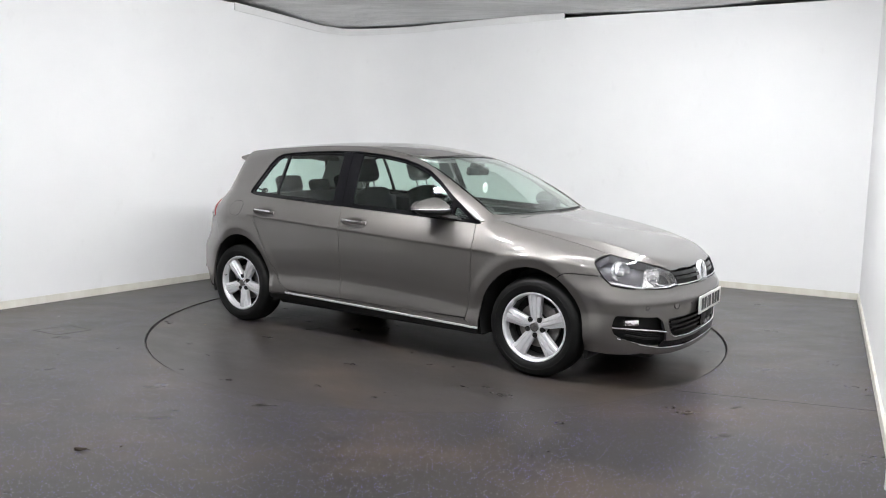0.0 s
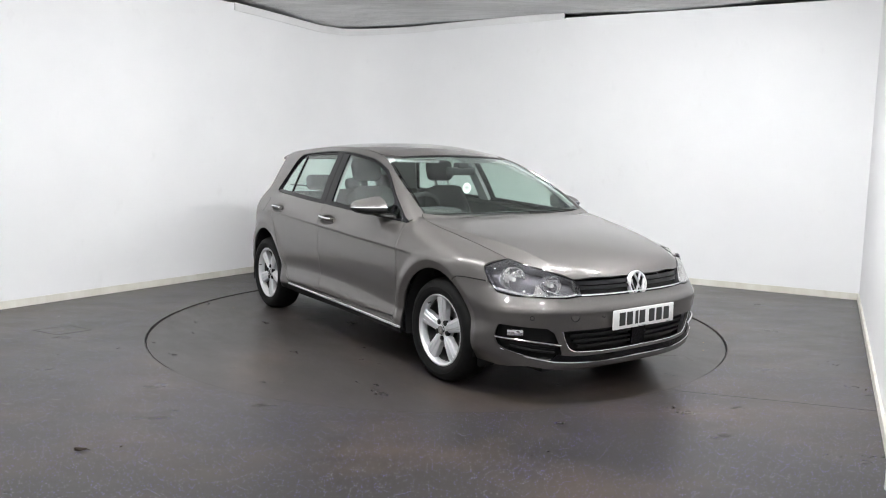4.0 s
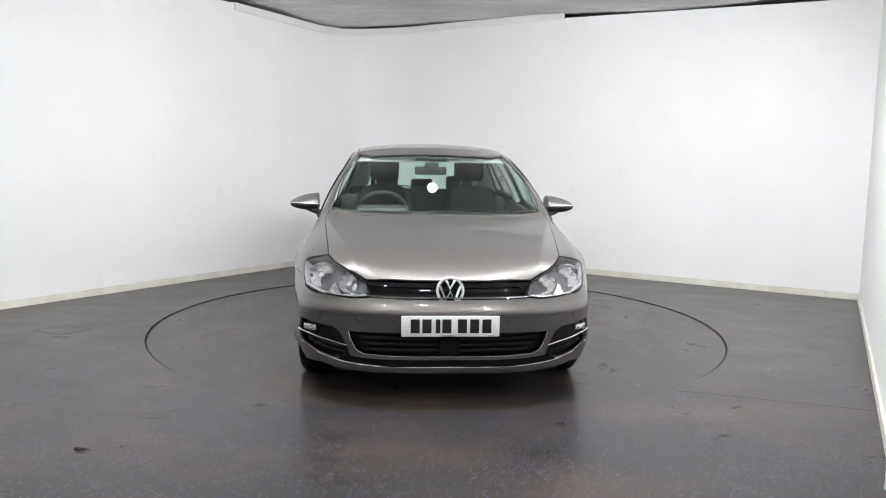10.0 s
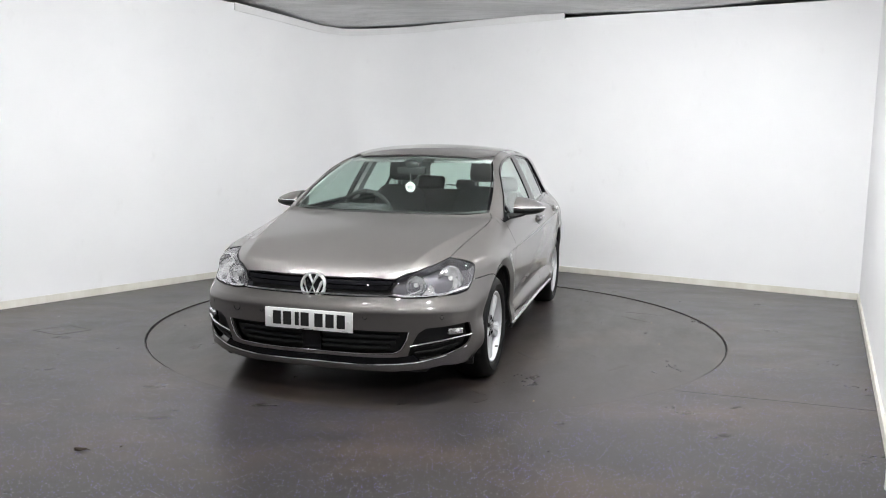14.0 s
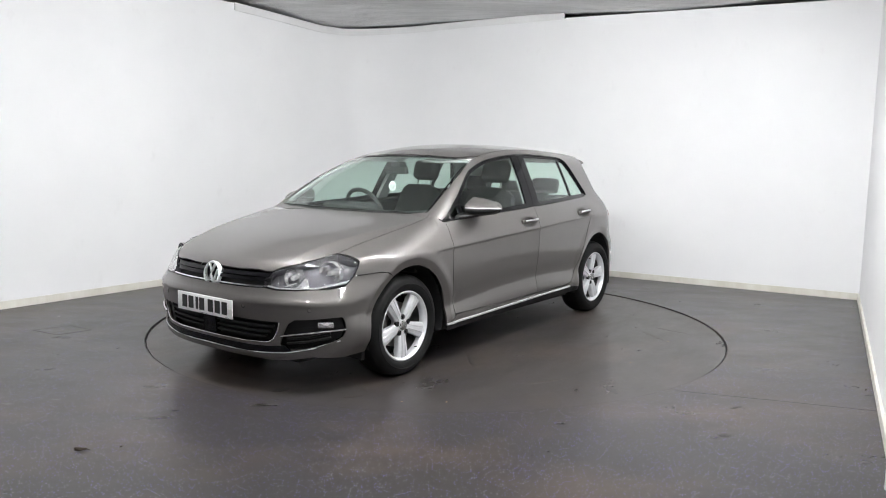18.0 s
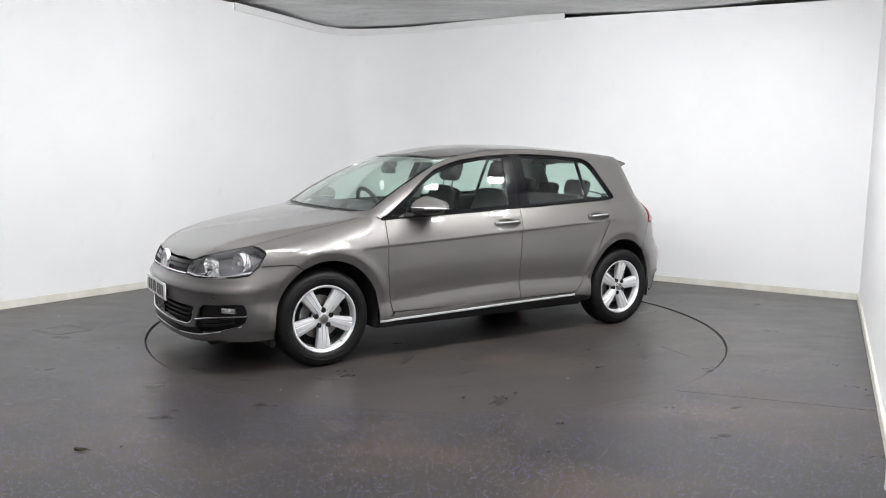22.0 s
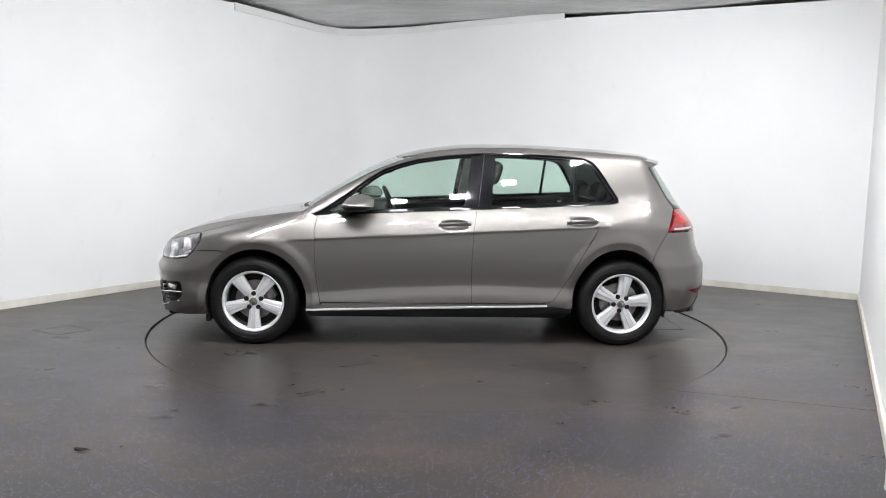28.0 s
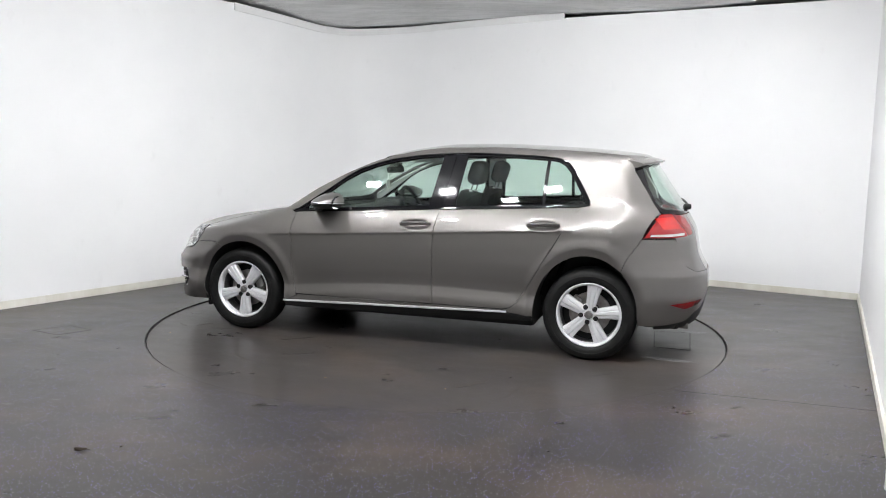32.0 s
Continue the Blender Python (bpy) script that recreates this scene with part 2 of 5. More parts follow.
def fascia_top(q):
    """The capping board sags in the corner."""
    return RISE * q.y - 0.010 + between(q.x, [(-2.24, 2.894), (-1.84, 2.855), (-1.57, 2.822), (-1.405, 2.810), (-1.29, 2.818), (-1.036, 2.848), (-0.60, 2.888), (-0.163, 2.910), (0.46, 2.929), (1.42, 2.951)])


def wall_top(q):
    flat_top = WALL_TOP + RISE * max(q.y, -0.5)
    return min(flat_top, fascia_top(q) - 0.02) if -2.05 < q.x < 1.03 else flat_top


def bay():
    arc = bend(0.8)
    far_left = CORNER - LEFT_DIR * 10.5
    wall_line = [far_left, Vector((-2.151, 2.445)), Vector((-1.84, 2.894))] + arc + [Vector((0.21, 3.687)), Vector((1.138, 3.125)), RIGHT_CORNER]
    w = part("wall_north", strip(wall_line, 0.10, 0, wall_top), WALL, None)
    tagged(w, "white painted partition wall with a rounded corner", "wall", kind="structure")
    right_end = RIGHT_CORNER + RIGHT_DIR * 5.05
    w = part("wall_east", strip([RIGHT_CORNER, right_end], 0.10, 0, wall_top), WALL, None)
    tagged(w, "white painted side partition wall", "wall", kind="structure")
    # unseen walls added behind the camera, pale so they bounce light onto the car
    w = part("wall_south", strip([Vector((5.0, -7.6)), Vector((-8.0, -7.6))], 0.2, 0, 3.3), BOUNCE_WALL, None)
    tagged(w, "unseen pale wall added behind the camera to reflect light", "wall", kind="structure")
    w = part("wall_south_east", strip([right_end + Vector((0.0, 0.0)), Vector((5.0, -3.3))], 0.1, 0, 3.3), BOUNCE_WALL, None)
    tagged(w, "unseen pale return wall added to reflect light", "wall", kind="structure")
    w = part("wall_east_far", strip([Vector((5.0, -3.3)), Vector((5.0, -7.6))], 0.2, 0, 3.3), BOUNCE_WALL, None)
    tagged(w, "unseen pale end wall added to reflect light", "wall", kind="structure")
    w = part("wall_west_far", strip([Vector((-8.0, -7.6)), far_left], 0.2, 0, 3.3), BOUNCE_WALL, None)
    tagged(w, "unseen pale end wall added to reflect light", "wall", kind="structure")
    # void behind the partition tops, its lack of light put into the dark colour
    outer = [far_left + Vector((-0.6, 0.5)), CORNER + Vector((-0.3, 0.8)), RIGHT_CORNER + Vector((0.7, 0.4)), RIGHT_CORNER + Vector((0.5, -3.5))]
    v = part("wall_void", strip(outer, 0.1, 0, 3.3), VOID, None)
    tagged(v, "brick wall behind the partition, its unlit shade put into the dark colour", "wall", kind="structure")
    # skirting boards
    s = part("baseboard", strip(wall_line, 0.016, 0.0, 0.070, -1), SKIRT, None)
    tagged(s, "cream painted skirting board along the wall", "skirting", kind="structure")
    s = part("baseboard_east", strip([RIGHT_CORNER + RIGHT_DIR * 0.02, right_end], 0.016, 0.0, 0.07, -1), SKIRT, None)
    tagged(s, "cream scuffed skirting board", "skirting", kind="structure")
    # fascia strip over the rounded corner
    a = Vector((-2.238, 2.320))
    b = Vector((1.428, 2.950))
    run = [a + (arc[0] - a) * k / 5 for k in range(5)] + arc + [arc[-1] + (b - arc[-1]) * k / 6 for k in range(1, 7)]
    f = part("trim_fascia", strip(run, 0.014, lambda q: fascia_top(q) - 0.082, fascia_top, -1), FASCIA, None)
    tagged(f, "white fascia board capping the wall", "trim", kind="structure")
    # floor sheet with a round hole filled by the turntable
    n = 160
    bm = bmesh.new()
    ring = [bm.verts.new(((TABLE_R + 0.008) * math.cos(2 * math.pi * i / n), (TABLE_R + 0.008) * math.sin(2 * math.pi * i / n), FLOOR_Z)) for i in range(n)]
    edge = []
    for i in range(n):
        c, s_ = math.cos(2 * math.pi * i / n), math.sin(2 * math.pi * i / n)
        k = 12.0 / max(abs(c), abs(s_))
        edge.append(bm.verts.new((c * k, s_ * k, FLOOR_Z)))
    for i in range(n):
        j = (i + 1) % n
        bm.faces.new((ring[i], edge[i], edge[j], ring[j]))
    low = [bm.verts.new((v.co.x, v.co.y, -0.05)) for v in ring]
    for i in range(n):
        j = (i + 1) % n
        bm.faces.new((ring[i], ring[j], low[j], low[i]))
    fl = part("floor", bm, FLOOR, None, smooth=False)
    bm = bmesh.new()
    rings = [[bm.verts.new((r * math.cos(2 * math.pi * i / n), r * math.sin(2 * math.pi * i / n), FLOOR_Z + z)) for i in range(n)] for r, z in ((TABLE_R + 0.0078, -0.006), (TABLE_R + 0.0078, 0.0004), (TABLE_R + 0.0125, 0.0004))]
    for a, b in zip(rings, rings[1:]):
        for i in range(n):
            bm.faces.new((a[i], a[(i + 1) % n], b[(i + 1) % n], b[i]))
    part("worn_edge", bm, EDGE, fl, "pale worn edge of the vinyl", smooth=False)
    tagged(fl, "dark grey speckled vinyl floor with brown dirt", "floor", kind="structure")
    bm = bmesh.new()
    bmesh.ops.create_circle(bm, cap_ends=True, segments=64, radius=TABLE_R + 0.1, matrix=Matrix.Translation((0, 0, -0.045)))
    tagged(part("floor_pit", bm, GAP, None, smooth=False), "black gap round the turntable", "floor", kind="structure")
    # ceiling: one lumpy sheet, lower over the back wall
    bm = bmesh.new()
    nx, ny = 90, 80
    grid = []
    for iy in range(ny + 1):
        row = []
        for ix in range(nx + 1):
            x, y = -9.5 + 18.5 * ix / nx, -10 + 15.5 * iy / ny
            z = 2.925 + RISE * max(y, -0.5) + 0.02 * noise.noise(Vector((x * 0.7, y * 0.7, 3.1))) + 0.008 * noise.noise(Vector((x * 2.5, y * 2.5, 1)))
            d = (x - 2.51) ** 2 / 0.5 + (y - 2.27) ** 2 / 0.7
            z -= 0.035 * math.exp(-d) + 0.115 * math.exp(-((x + 1.405) ** 2 + (y - 3.53) ** 2) / 0.55)
            row.append(bm.verts.new((x, y, z)))
        grid.append(row)
    for iy in range(ny):
        for ix in range(nx):
            bm.faces.new((grid[iy][ix], grid[iy + 1][ix], grid[iy + 1][ix + 1], grid[iy][ix + 1]))
    tagged(part("ceiling", bm, CEILING, None), "rough grey plaster ceiling", "ceiling", kind="structure")


bay()

# a seam in the vinyl sheet and pale scuffs on it
SHEET = bpy.data.objects["floor"]
part("vinyl_seam", tube([(1.40, -1.785, FLOOR_Z), (2.0, -1.97, FLOOR_Z), (2.42, -2.107, FLOOR_Z)], 0.0022, 6, 0.4), GAP, SHEET, "thin dark seam in the vinyl")
for k, (x, y, le, wi, tu) in enumerate([(-3.08, -0.78, 0.10, 0.018, 0), (-3.00, -0.737, 0.07, 0.015, 10), (-2.52, -0.79, 0.09, 0.02, 5), (-2.054, -2.11, 0.05, 0.02, 0), (-2.278, -2.19, 0.08, 0.018, -10), (-2.29, 0.38, 0.08, 0.02, 20), (-2.7, -0.95, 0.12, 0.012, 12), (-2.35, -1.4, 0.06, 0.012, -20)]):
    part("scuff", moved(smear(x, y, le, wi, tu, 700 + k), Matrix.Translation((0, 0, FLOOR_Z))), SPLASH, SHEET, "pale dried scuff")

# cut lines of a floor hatch, a dry leaf and dirt specks
hatch = thing("floor_hatch", "square service hatch cut into the dark vinyl floor", "hatch")
HATCH = [(-3.022, -0.517), (-2.828, -0.349), (-2.605, -0.478), (-2.779, -0.655)]
part("lid", prism(HATCH, FLOOR_Z, FLOOR_Z + 0.0012), FLOOR, hatch)
for a, b in zip(HATCH, HATCH[1:] + HATCH[:1]):
    part("joint", tube([(*a, FLOOR_Z + 0.001), (*b, FLOOR_Z + 0.0006)], 0.0024, 6, 0.4), GAP, hatch)
for x, y, k, turn in ((-1.587, -2.817, 1.0, 20), (-1.428, -2.765, 0.35, 70), (2.551, -1.734, 0.45, 40)):
    leaf = thing("dry_leaf", "small dry curled brown leaf on the floor", "leaf", "floor litter", at=pose(x, y, FLOOR_Z, 0, 0, turn))
    bm = bmesh.new()
    rows = []
    for i in range(7):
        u = -1 + i / 3
        w = 0.012 * k * (1 - u * u) ** 0.7 + 0.001
        rows.append([bm.verts.new((0.026 * k * u, w * v, 0.002 + 0.010 * k * (abs(v) ** 1.5) * (1 - 0.5 * u) + 0.004 * k * u * u)) for v in (-1, 0, 1)])
    for a, b in zip(rows, rows[1:]):
        for i in range(2):
            bm.faces.new((a[i], a[i + 1], b[i + 1], b[i]))
    bmesh.ops.solidify(bm, geom=bm.faces[:], thickness=0.001)
    part("blade", bm, LEAF, leaf)
    part("stalk", tube([(0.026 * k, 0, 0.005), (0.038 * k, 0.003, 0.003)], 0.0012 * k, 5), LEAF, leaf)

# floodlights in an arc over the camera's side of the turntable, tilted towards the back walls
ARC_LAMPS = [(2.31, -0.76), (1.65, -1.32), (0.91, -1.87), (0.30, -2.28), (-0.35, -2.42), (-1.08, -1.93), (-1.80, -1.45)]
# unseen fill lamps near the camera, added to lift the floor and bumper
FILL_LAMPS = [(-4.0, -5.2), (2.8, -5.4), (-1.3, -4.1), (1.2, -3.9), (0.0, -4.9)]


def ceiling_lamp(tilt, label):
    lamp = thing("ceiling_light", label, "ceiling light", "led floodlights")
    turned_by = pose(0, 0, -0.06, tilt, 0, 0)
    part("housing", moved(block(-0.12, 0.12, -0.08, 0.08, -0.025, 0.025, 0.01), turned_by), LAMP_CASE, lamp)
    part("diffuser", moved(block(-0.095, 0.095, -0.055, 0.055, -0.034, -0.026, 0.002), turned_by), LAMP_GLOW, lamp)
    part("bracket", joined(*[block(x - 0.004, x + 0.004, -0.012, 0.012, -0.075, 0.0) for x in (-0.126, 0.126)], block(-0.13, 0.13, -0.015, 0.015, -0.006, 0.0)), LAMP_CASE, lamp)
    return lamp


for spots, tilt, label in ((ARC_LAMPS, 34, "small white led floodlight tilted towards the back wall"), (FILL_LAMPS, 0, "unseen fill floodlight added to brighten the floor and the car's front")):
    first = ceiling_lamp(tilt, label)
    for i, (x, y) in enumerate(spots):
        yaw = math.degrees(math.atan2(-(-0.5 - x), 4.2 - y)) if tilt else 8
        m = pose(x, y, 2.89, 0, 0, yaw)
        if i == 0:
            first.matrix_world = m
        else:
            copy_thing(first, m)


# ---------------------------------------------------------------- turntable
table = thing("turntable", "round floor turntable of worn grey vinyl", "turntable")
bm = bmesh.new()
bmesh.ops.create_cone(bm, cap_ends=True, segments=160, radius1=TABLE_R - 0.006, radius2=TABLE_R - 0.004, depth=0.04,
                      matrix=Matrix.Translation((0, 0, -0.02)))
part("disc", bm, TABLE, table)
PLATE_EDGE = [(-1.705, -0.330), (-1.975, -0.370), (-1.970, 0.215), (-1.722, 0.200)]
part("access_plate", prism(PLATE_EDGE, 0.0, 0.0015), TABLE_PLATE, table, "square vinyl access plate")
for a, b in zip(PLATE_EDGE, PLATE_EDGE[1:] + PLATE_EDGE[:1]):
    part("plate_joint", tube([(*a, 0.0012), (*b, 0.0008)], 0.0026, 6, 0.4), GAP, table)


for i, (cx, cy, le, wi, tu) in enumerate([(-1.83, 0.533, 0.42, 0.085, -6), (-2.00, -0.40, 0.24, 0.10, 10), (-1.24, -0.70, 0.20, 0.045, 30), (-1.08, -0.60, 0.19, 0.04, 75), (-1.32, -0.57, 0.15, 0.03, 10), (-1.05, -0.44, 0.12, 0.035, 40),
                                          (-1.10, -0.66, 0.10, 0.02, -20), (1.475, 0.81, 0.16, 0.03, 20), (1.70, 0.75, 0.18, 0.03, 60), (1.85, 0.81, 0.14, 0.03, -30), (-0.715, 1.555, 0.30, 0.05, 55), (-0.985, 1.60, 0.36, 0.02, 80), (0.9, 1.5, 0.3, 0.04, 150)]):
    part("dried_splash", smear(cx, cy, le, wi, tu, 40 + i), SPLASH if i < 7 else SMUDGE, table, "pale dried splash mark" if i < 7 else "brown dirt smudge")
for i in range(9):
    rnd = random.Random(300 + i)
    a, d = rnd.uniform(0, 6.28), rnd.uniform(0.5, 2.1)
    part("dark_stain", smear(d * math.cos(a), d * math.sin(a), rnd.uniform(0.08, 0.35), rnd.uniform(0.02, 0.08), rnd.uniform(0, 180), 500 + i), STAIN, table, "dark wet stain")


# ---------------------------------------------------------------- the shape of the car
# car space: x forward, y to its left, z up, origin on the ground between the axles
def curve(*pairs):
    """A smooth curve through (at, value) pairs, with no overshoot."""
    xs, ys = np.array([p[0] for p in pairs], float), np.array([p[1] for p in pairs], float)
    h, d = np.diff(xs), np.diff(ys) / np.diff(xs)
    m = np.zeros(len(xs))
    for i in range(1, len(xs) - 1):
        if d[i - 1] * d[i] > 0:
            w1, w2 = 2 * h[i] + h[i - 1], h[i] + 2 * h[i - 1]
            m[i] = (w1 + w2) / (w1 / d[i - 1] + w2 / d[i])
    m[0], m[-1] = d[0], d[-1]

    def f(x):
        x = np.asarray(x, float)
        i = np.clip(np.searchsorted(xs, x) - 1, 0, len(xs) - 2)
        t = (x - xs[i]) / h[i]
        t = np.clip(t, -3, 4)
        inside = (2 * t**3 - 3 * t**2 + 1) * ys[i] + (t**3 - 2 * t**2 + t) * h[i] * m[i] + (3 * t**2 - 2 * t**3) * ys[i + 1] + (t**3 - t**2) * h[i] * m[i + 1]
        out = np.where(t < 0, ys[i] + (x - xs[i]) * m[i], ys[i + 1] + (x - xs[i + 1]) * m[i + 1])
        return np.where((t < 0) | (t > 1), out, inside)
    return f


def ease(x, a, b):
    t = np.clip((x - a) / (b - a), 0, 1)
    return t * t * (3 - 2 * t)


def soft_max(a, b, k):
    h = np.clip(0.5 + 0.5 * (a - b) / k, 0, 1)
    return b + (a - b) * h + k * h * (1 - h)


plan_width = curve((-2.2, 0.80), (-1.9, 0.845), (-1.5, 0.876), (-0.9, 0.892), (0.0, 0.897), (0.8, 0.893), (1.3, 0.886), (1.7, 0.868), (2.2, 0.82))
belt_width = curve((-1.9, 0.675), (-1.6, 0.705), (-1.25, 0.742), (-0.8, 0.787), (-0.3, 0.812), (0.3, 0.815), (0.9, 0.800), (1.3, 0.775), (2.2, 0.72))
low_side = curve((0.10, -0.125), (0.18, -0.075), (0.245, -0.036), (0.285, -0.010), (0.32, -0.003), (0.355, -0.004), (0.425, -0.0185), (0.445, -0.0215), (0.475, -0.0195), (0.55, -0.008), (0.66, 0.000), (0.90, 0.000))
top_line = curve((-1.85, 1.343), (-1.70, 1.373), (-1.49, 1.408), (-1.03, 1.441), (-0.57, 1.457), (-0.25, 1.452), (0.06, 1.419), (0.31, 1.362), (0.557, 1.258), (0.782, 1.129), (1.03, 0.974), (1.25, 0.83))
hood_line = curve((0.7, 1.0), (1.03, 0.962), (1.23, 0.929), (1.45, 0.893), (1.68, 0.846), (1.85, 0.795), (1.95, 0.757), (2.03, 0.718), (2.08, 0.690), (2.20, 0.61))
nose_line = curve((0.10, 1.97), (0.15, 2.06), (0.20, 2.115), (0.27, 2.122), (0.33, 2.128), (0.40, 2.134), (0.45, 2.138), (0.495, 2.145), (0.518, 2.152), (0.532, 2.149), (0.56, 2.132), (0.60, 2.117), (0.66, 2.100), (0.72, 2.066), (0.80, 2.00), (1.0, 1.87))
nose_sweep = curve((0.0, 0.0), (0.15, -0.005), (0.30, -0.024), (0.42, -0.056), (0.55, -0.110), (0.66, -0.180), (0.74, -0.258), (0.80, -0.352), (0.95, -0.73))
sweep_at = curve((0.10, 0.85), (0.25, 0.78), (0.45, 0.76), (0.56, 0.86), (0.66, 1.0), (0.9, 1.0))
tail_line = curve((0.10, -1.86), (0.18, -1.95), (0.25, -2.035), (0.34, -2.070), (0.46, -2.100), (0.57, -2.095), (0.63, -2.063), (0.70, -2.030), (0.86, -1.995), (0.94, -1.955), (1.01, -1.915), (1.31, -1.715), (1.40, -1.66))
tail_sweep = curve((0.0, 0.0), (0.3, 0.015), (0.5, 0.06), (0.65, 0.145), (0.75, 0.255), (0.82, 0.385), (0.9, 0.58))
screen_sweep = curve((0.0, 0.0), (0.3, 0.035), (0.5, 0.125), (0.65, 0.25), (0.75, 0.37), (0.9, 0.60))


def crease_z(x):
    return 0.8115 - 0.0535 * x


def belt_z(x):
    return 0.969 - 0.047 * x


HANDLES = ((-0.100, 0.869), (-1.005, 0.895))


def side_profile(x, z):
    """Half width of the flank without the wheel arches and grip recesses."""
    zc, zb = crease_z(x), belt_z(x)
    w, b = plan_width(x), belt_width(x)
    zs = np.minimum(z + 0.05 * (x + 0.25) ** 2 * ease(np.abs(x + 0.05), 1.25, 0.9), 0.80)
    low = w + low_side(zs) - 0.006 * (1 - ease(z, zc - 0.20, zc + 0.03))
    under = np.maximum(zc - z, 0)
    low = low - 0.0045 * ease(under, 0.0, 0.012) * (1 - ease(under, 0.012, 0.14)) * ease(x, 1.08, 0.96) * ease(x, -1.22, -1.12)
    s = np.clip((z - zc) / (zb - zc), 0, 1)
    mid = w - 0.0003 - (w - b) * (0.60 * s + 0.40 * s**1.8)
    d = np.maximum(z - zb, 0)
    high = b - 0.43 * d - 0.22 * d * d
    return np.where(z < zc, low, np.where(z < zb, mid, high))


def side_width(x, z):
    # behind the doors the shoulder flows into the rear pillar with no edge
    soft = 0.085 * ease(x, -1.16, -1.42)
    y = 0.0
    for k, share in ((-1.0, 1 / 9), (-0.5, 2 / 9), (0.0, 3 / 9), (0.5, 2 / 9), (1.0, 1 / 9)):
        y = y + share * side_profile(x, z + k * soft)
    for cx, cz in HANDLES:
        q = ((x - cx) / 0.102) ** 2 + ((z - cz) / 0.034) ** 2
        y = y - 0.024 * np.clip(1 - q, 0, 1) ** 0.8
    for cx, rx, rz in ((1.293, 0.352, 0.375), (-1.292, 0.342, 0.398)):
        q = np.sqrt(((x - cx) / rx) ** 2 + ((z - 0.31) / rz) ** 2)
        y = y + (0.012 * ease(q, 1.34, 1.14) - 0.012 * np.clip((1.135 - q) / 0.135, 0, 1)) * ease(z, 0.15, 0.34)
    return y


def bonnet_ridge(x):
    """The sharp line across the bonnet, from its rear corner to the inner end of the headlamp."""
    return 0.70 - 0.26 * (x - 1.2)


def hood_top(x, a):
    off = a - bonnet_ridge(x)
    beyond = 0.5 * (off + np.sqrt(off * off + 0.006**2))
    return hood_line(x) - 0.018 * (a / 0.7) ** 2 - 0.075 * np.tanh(5.6 * beyond) - 0.10 * np.maximum(a - 0.78, 0)


def cabin_top(x, a):
    s = a / 0.6
    return top_line(x + 0.055 * s**2 * ease(x, -0.2, 0.6)) - 0.050 * s**2.2 * (1 - 0.9 * ease(x, 0.1, 0.8))


def body_field(p):
    """Below zero inside the car's skin, above zero outside."""
    x, a, z = p[..., 0], np.abs(p[..., 1]), p[..., 2]
    side = (a - side_width(x, z)) * np.where(z > belt_z(x), 0.90, 1.0)
    hood = (z - hood_top(x, a)) * 0.97
    cabin = (z - cabin_top(x, a)) * np.where(x > 0.2, 0.82, 1.0)
    top = np.minimum(hood, cabin)
    front = x - (nose_line(z) + nose_sweep(a) * sweep_at(z))
    up = ease(z, 0.85, 1.08)
    back = (tail_line(z) + tail_sweep(a) * (1 - up) + screen_sweep(a) * up) - x
    f = soft_max(side, top, np.where(x > 0.95, 0.04, 0.05))
    f = soft_max(f, front * 0.9, 0.05)
    return soft_max(f, back * 0.9, 0.05)


def rays(kind, uv):
    u, v = uv[:, 0], uv[:, 1]
    o = np.zeros((len(uv), 3))
    d = np.zeros((len(uv), 3))
    near, far = 0.05, 1.25
    if kind == "side":
        o[:, 0], o[:, 2], d[:, 1] = u, v, 1
    elif kind == "top":
        o[:, 0], o[:, 1], o[:, 2], d[:, 2] = u, v, 0.4, 1
        near, far = 0.0, 1.4
    elif kind == "front":
        o[:, 0], o[:, 1], o[:, 2], d[:, 0] = 1.25, u, v, 1
    elif kind == "rear":
        o[:, 0], o[:, 1], o[:, 2], d[:, 0] = -1.25, u, v, -1
    elif kind == "nose":
        o[:, 0], o[:, 2] = 1.3, v
        d[:, 0], d[:, 1] = np.cos(u / 0.9), np.sin(u / 0.9)
    elif kind == "roll":
        o[:, 0], o[:, 1], o[:, 2] = u, 0.35, 0.45
        d[:, 1], d[:, 2] = np.cos(v / 0.5), np.sin(v / 0.5)
    elif kind == "tail":
        o[:, 0], o[:, 2] = -1.3, v
        d[:, 0], d[:, 1] = -np.cos(u / 0.8), np.sin(u / 0.8)
    return o, d, near, far


def lift(kind, uv):
    uv = np.asarray(uv, float).reshape(-1, 2)
    o, d, near, far = rays(kind, uv)
    lo, hi = np.full(len(uv), near), np.full(len(uv), far)
    for _ in range(34):
        mid = (lo + hi) / 2
        inside = body_field(o + d * mid[:, None]) < 0
        lo, hi = np.where(inside, mid, lo), np.where(inside, hi, mid)
    return o + d * ((lo + hi) / 2)[:, None]


def flat(kind, p):
    """The view coordinates of points in car space."""
    p = np.asarray(p, float).reshape(-1, 3)
    x, y, z = p[:, 0], p[:, 1], p[:, 2]
    if kind == "side":
        return np.stack([x, z], 1)
    if kind == "top":
        return np.stack([x, y], 1)
    if kind in ("front", "rear"):
        return np.stack([y, z], 1)
    if kind == "nose":
        return np.stack([0.9 * np.arctan2(y, x - 1.3), z], 1)
    if kind == "roll":
        return np.stack([x, 0.5 * np.arctan2(z - 0.45, y - 0.35)], 1)
    return np.stack([0.8 * np.arctan2(y, -1.3 - x), z], 1)


def via(source, target, *pts):
    """Points given in one view of the skin, as seen in another."""
    return [tuple(q) for q in flat(target, lift(source, pts))]


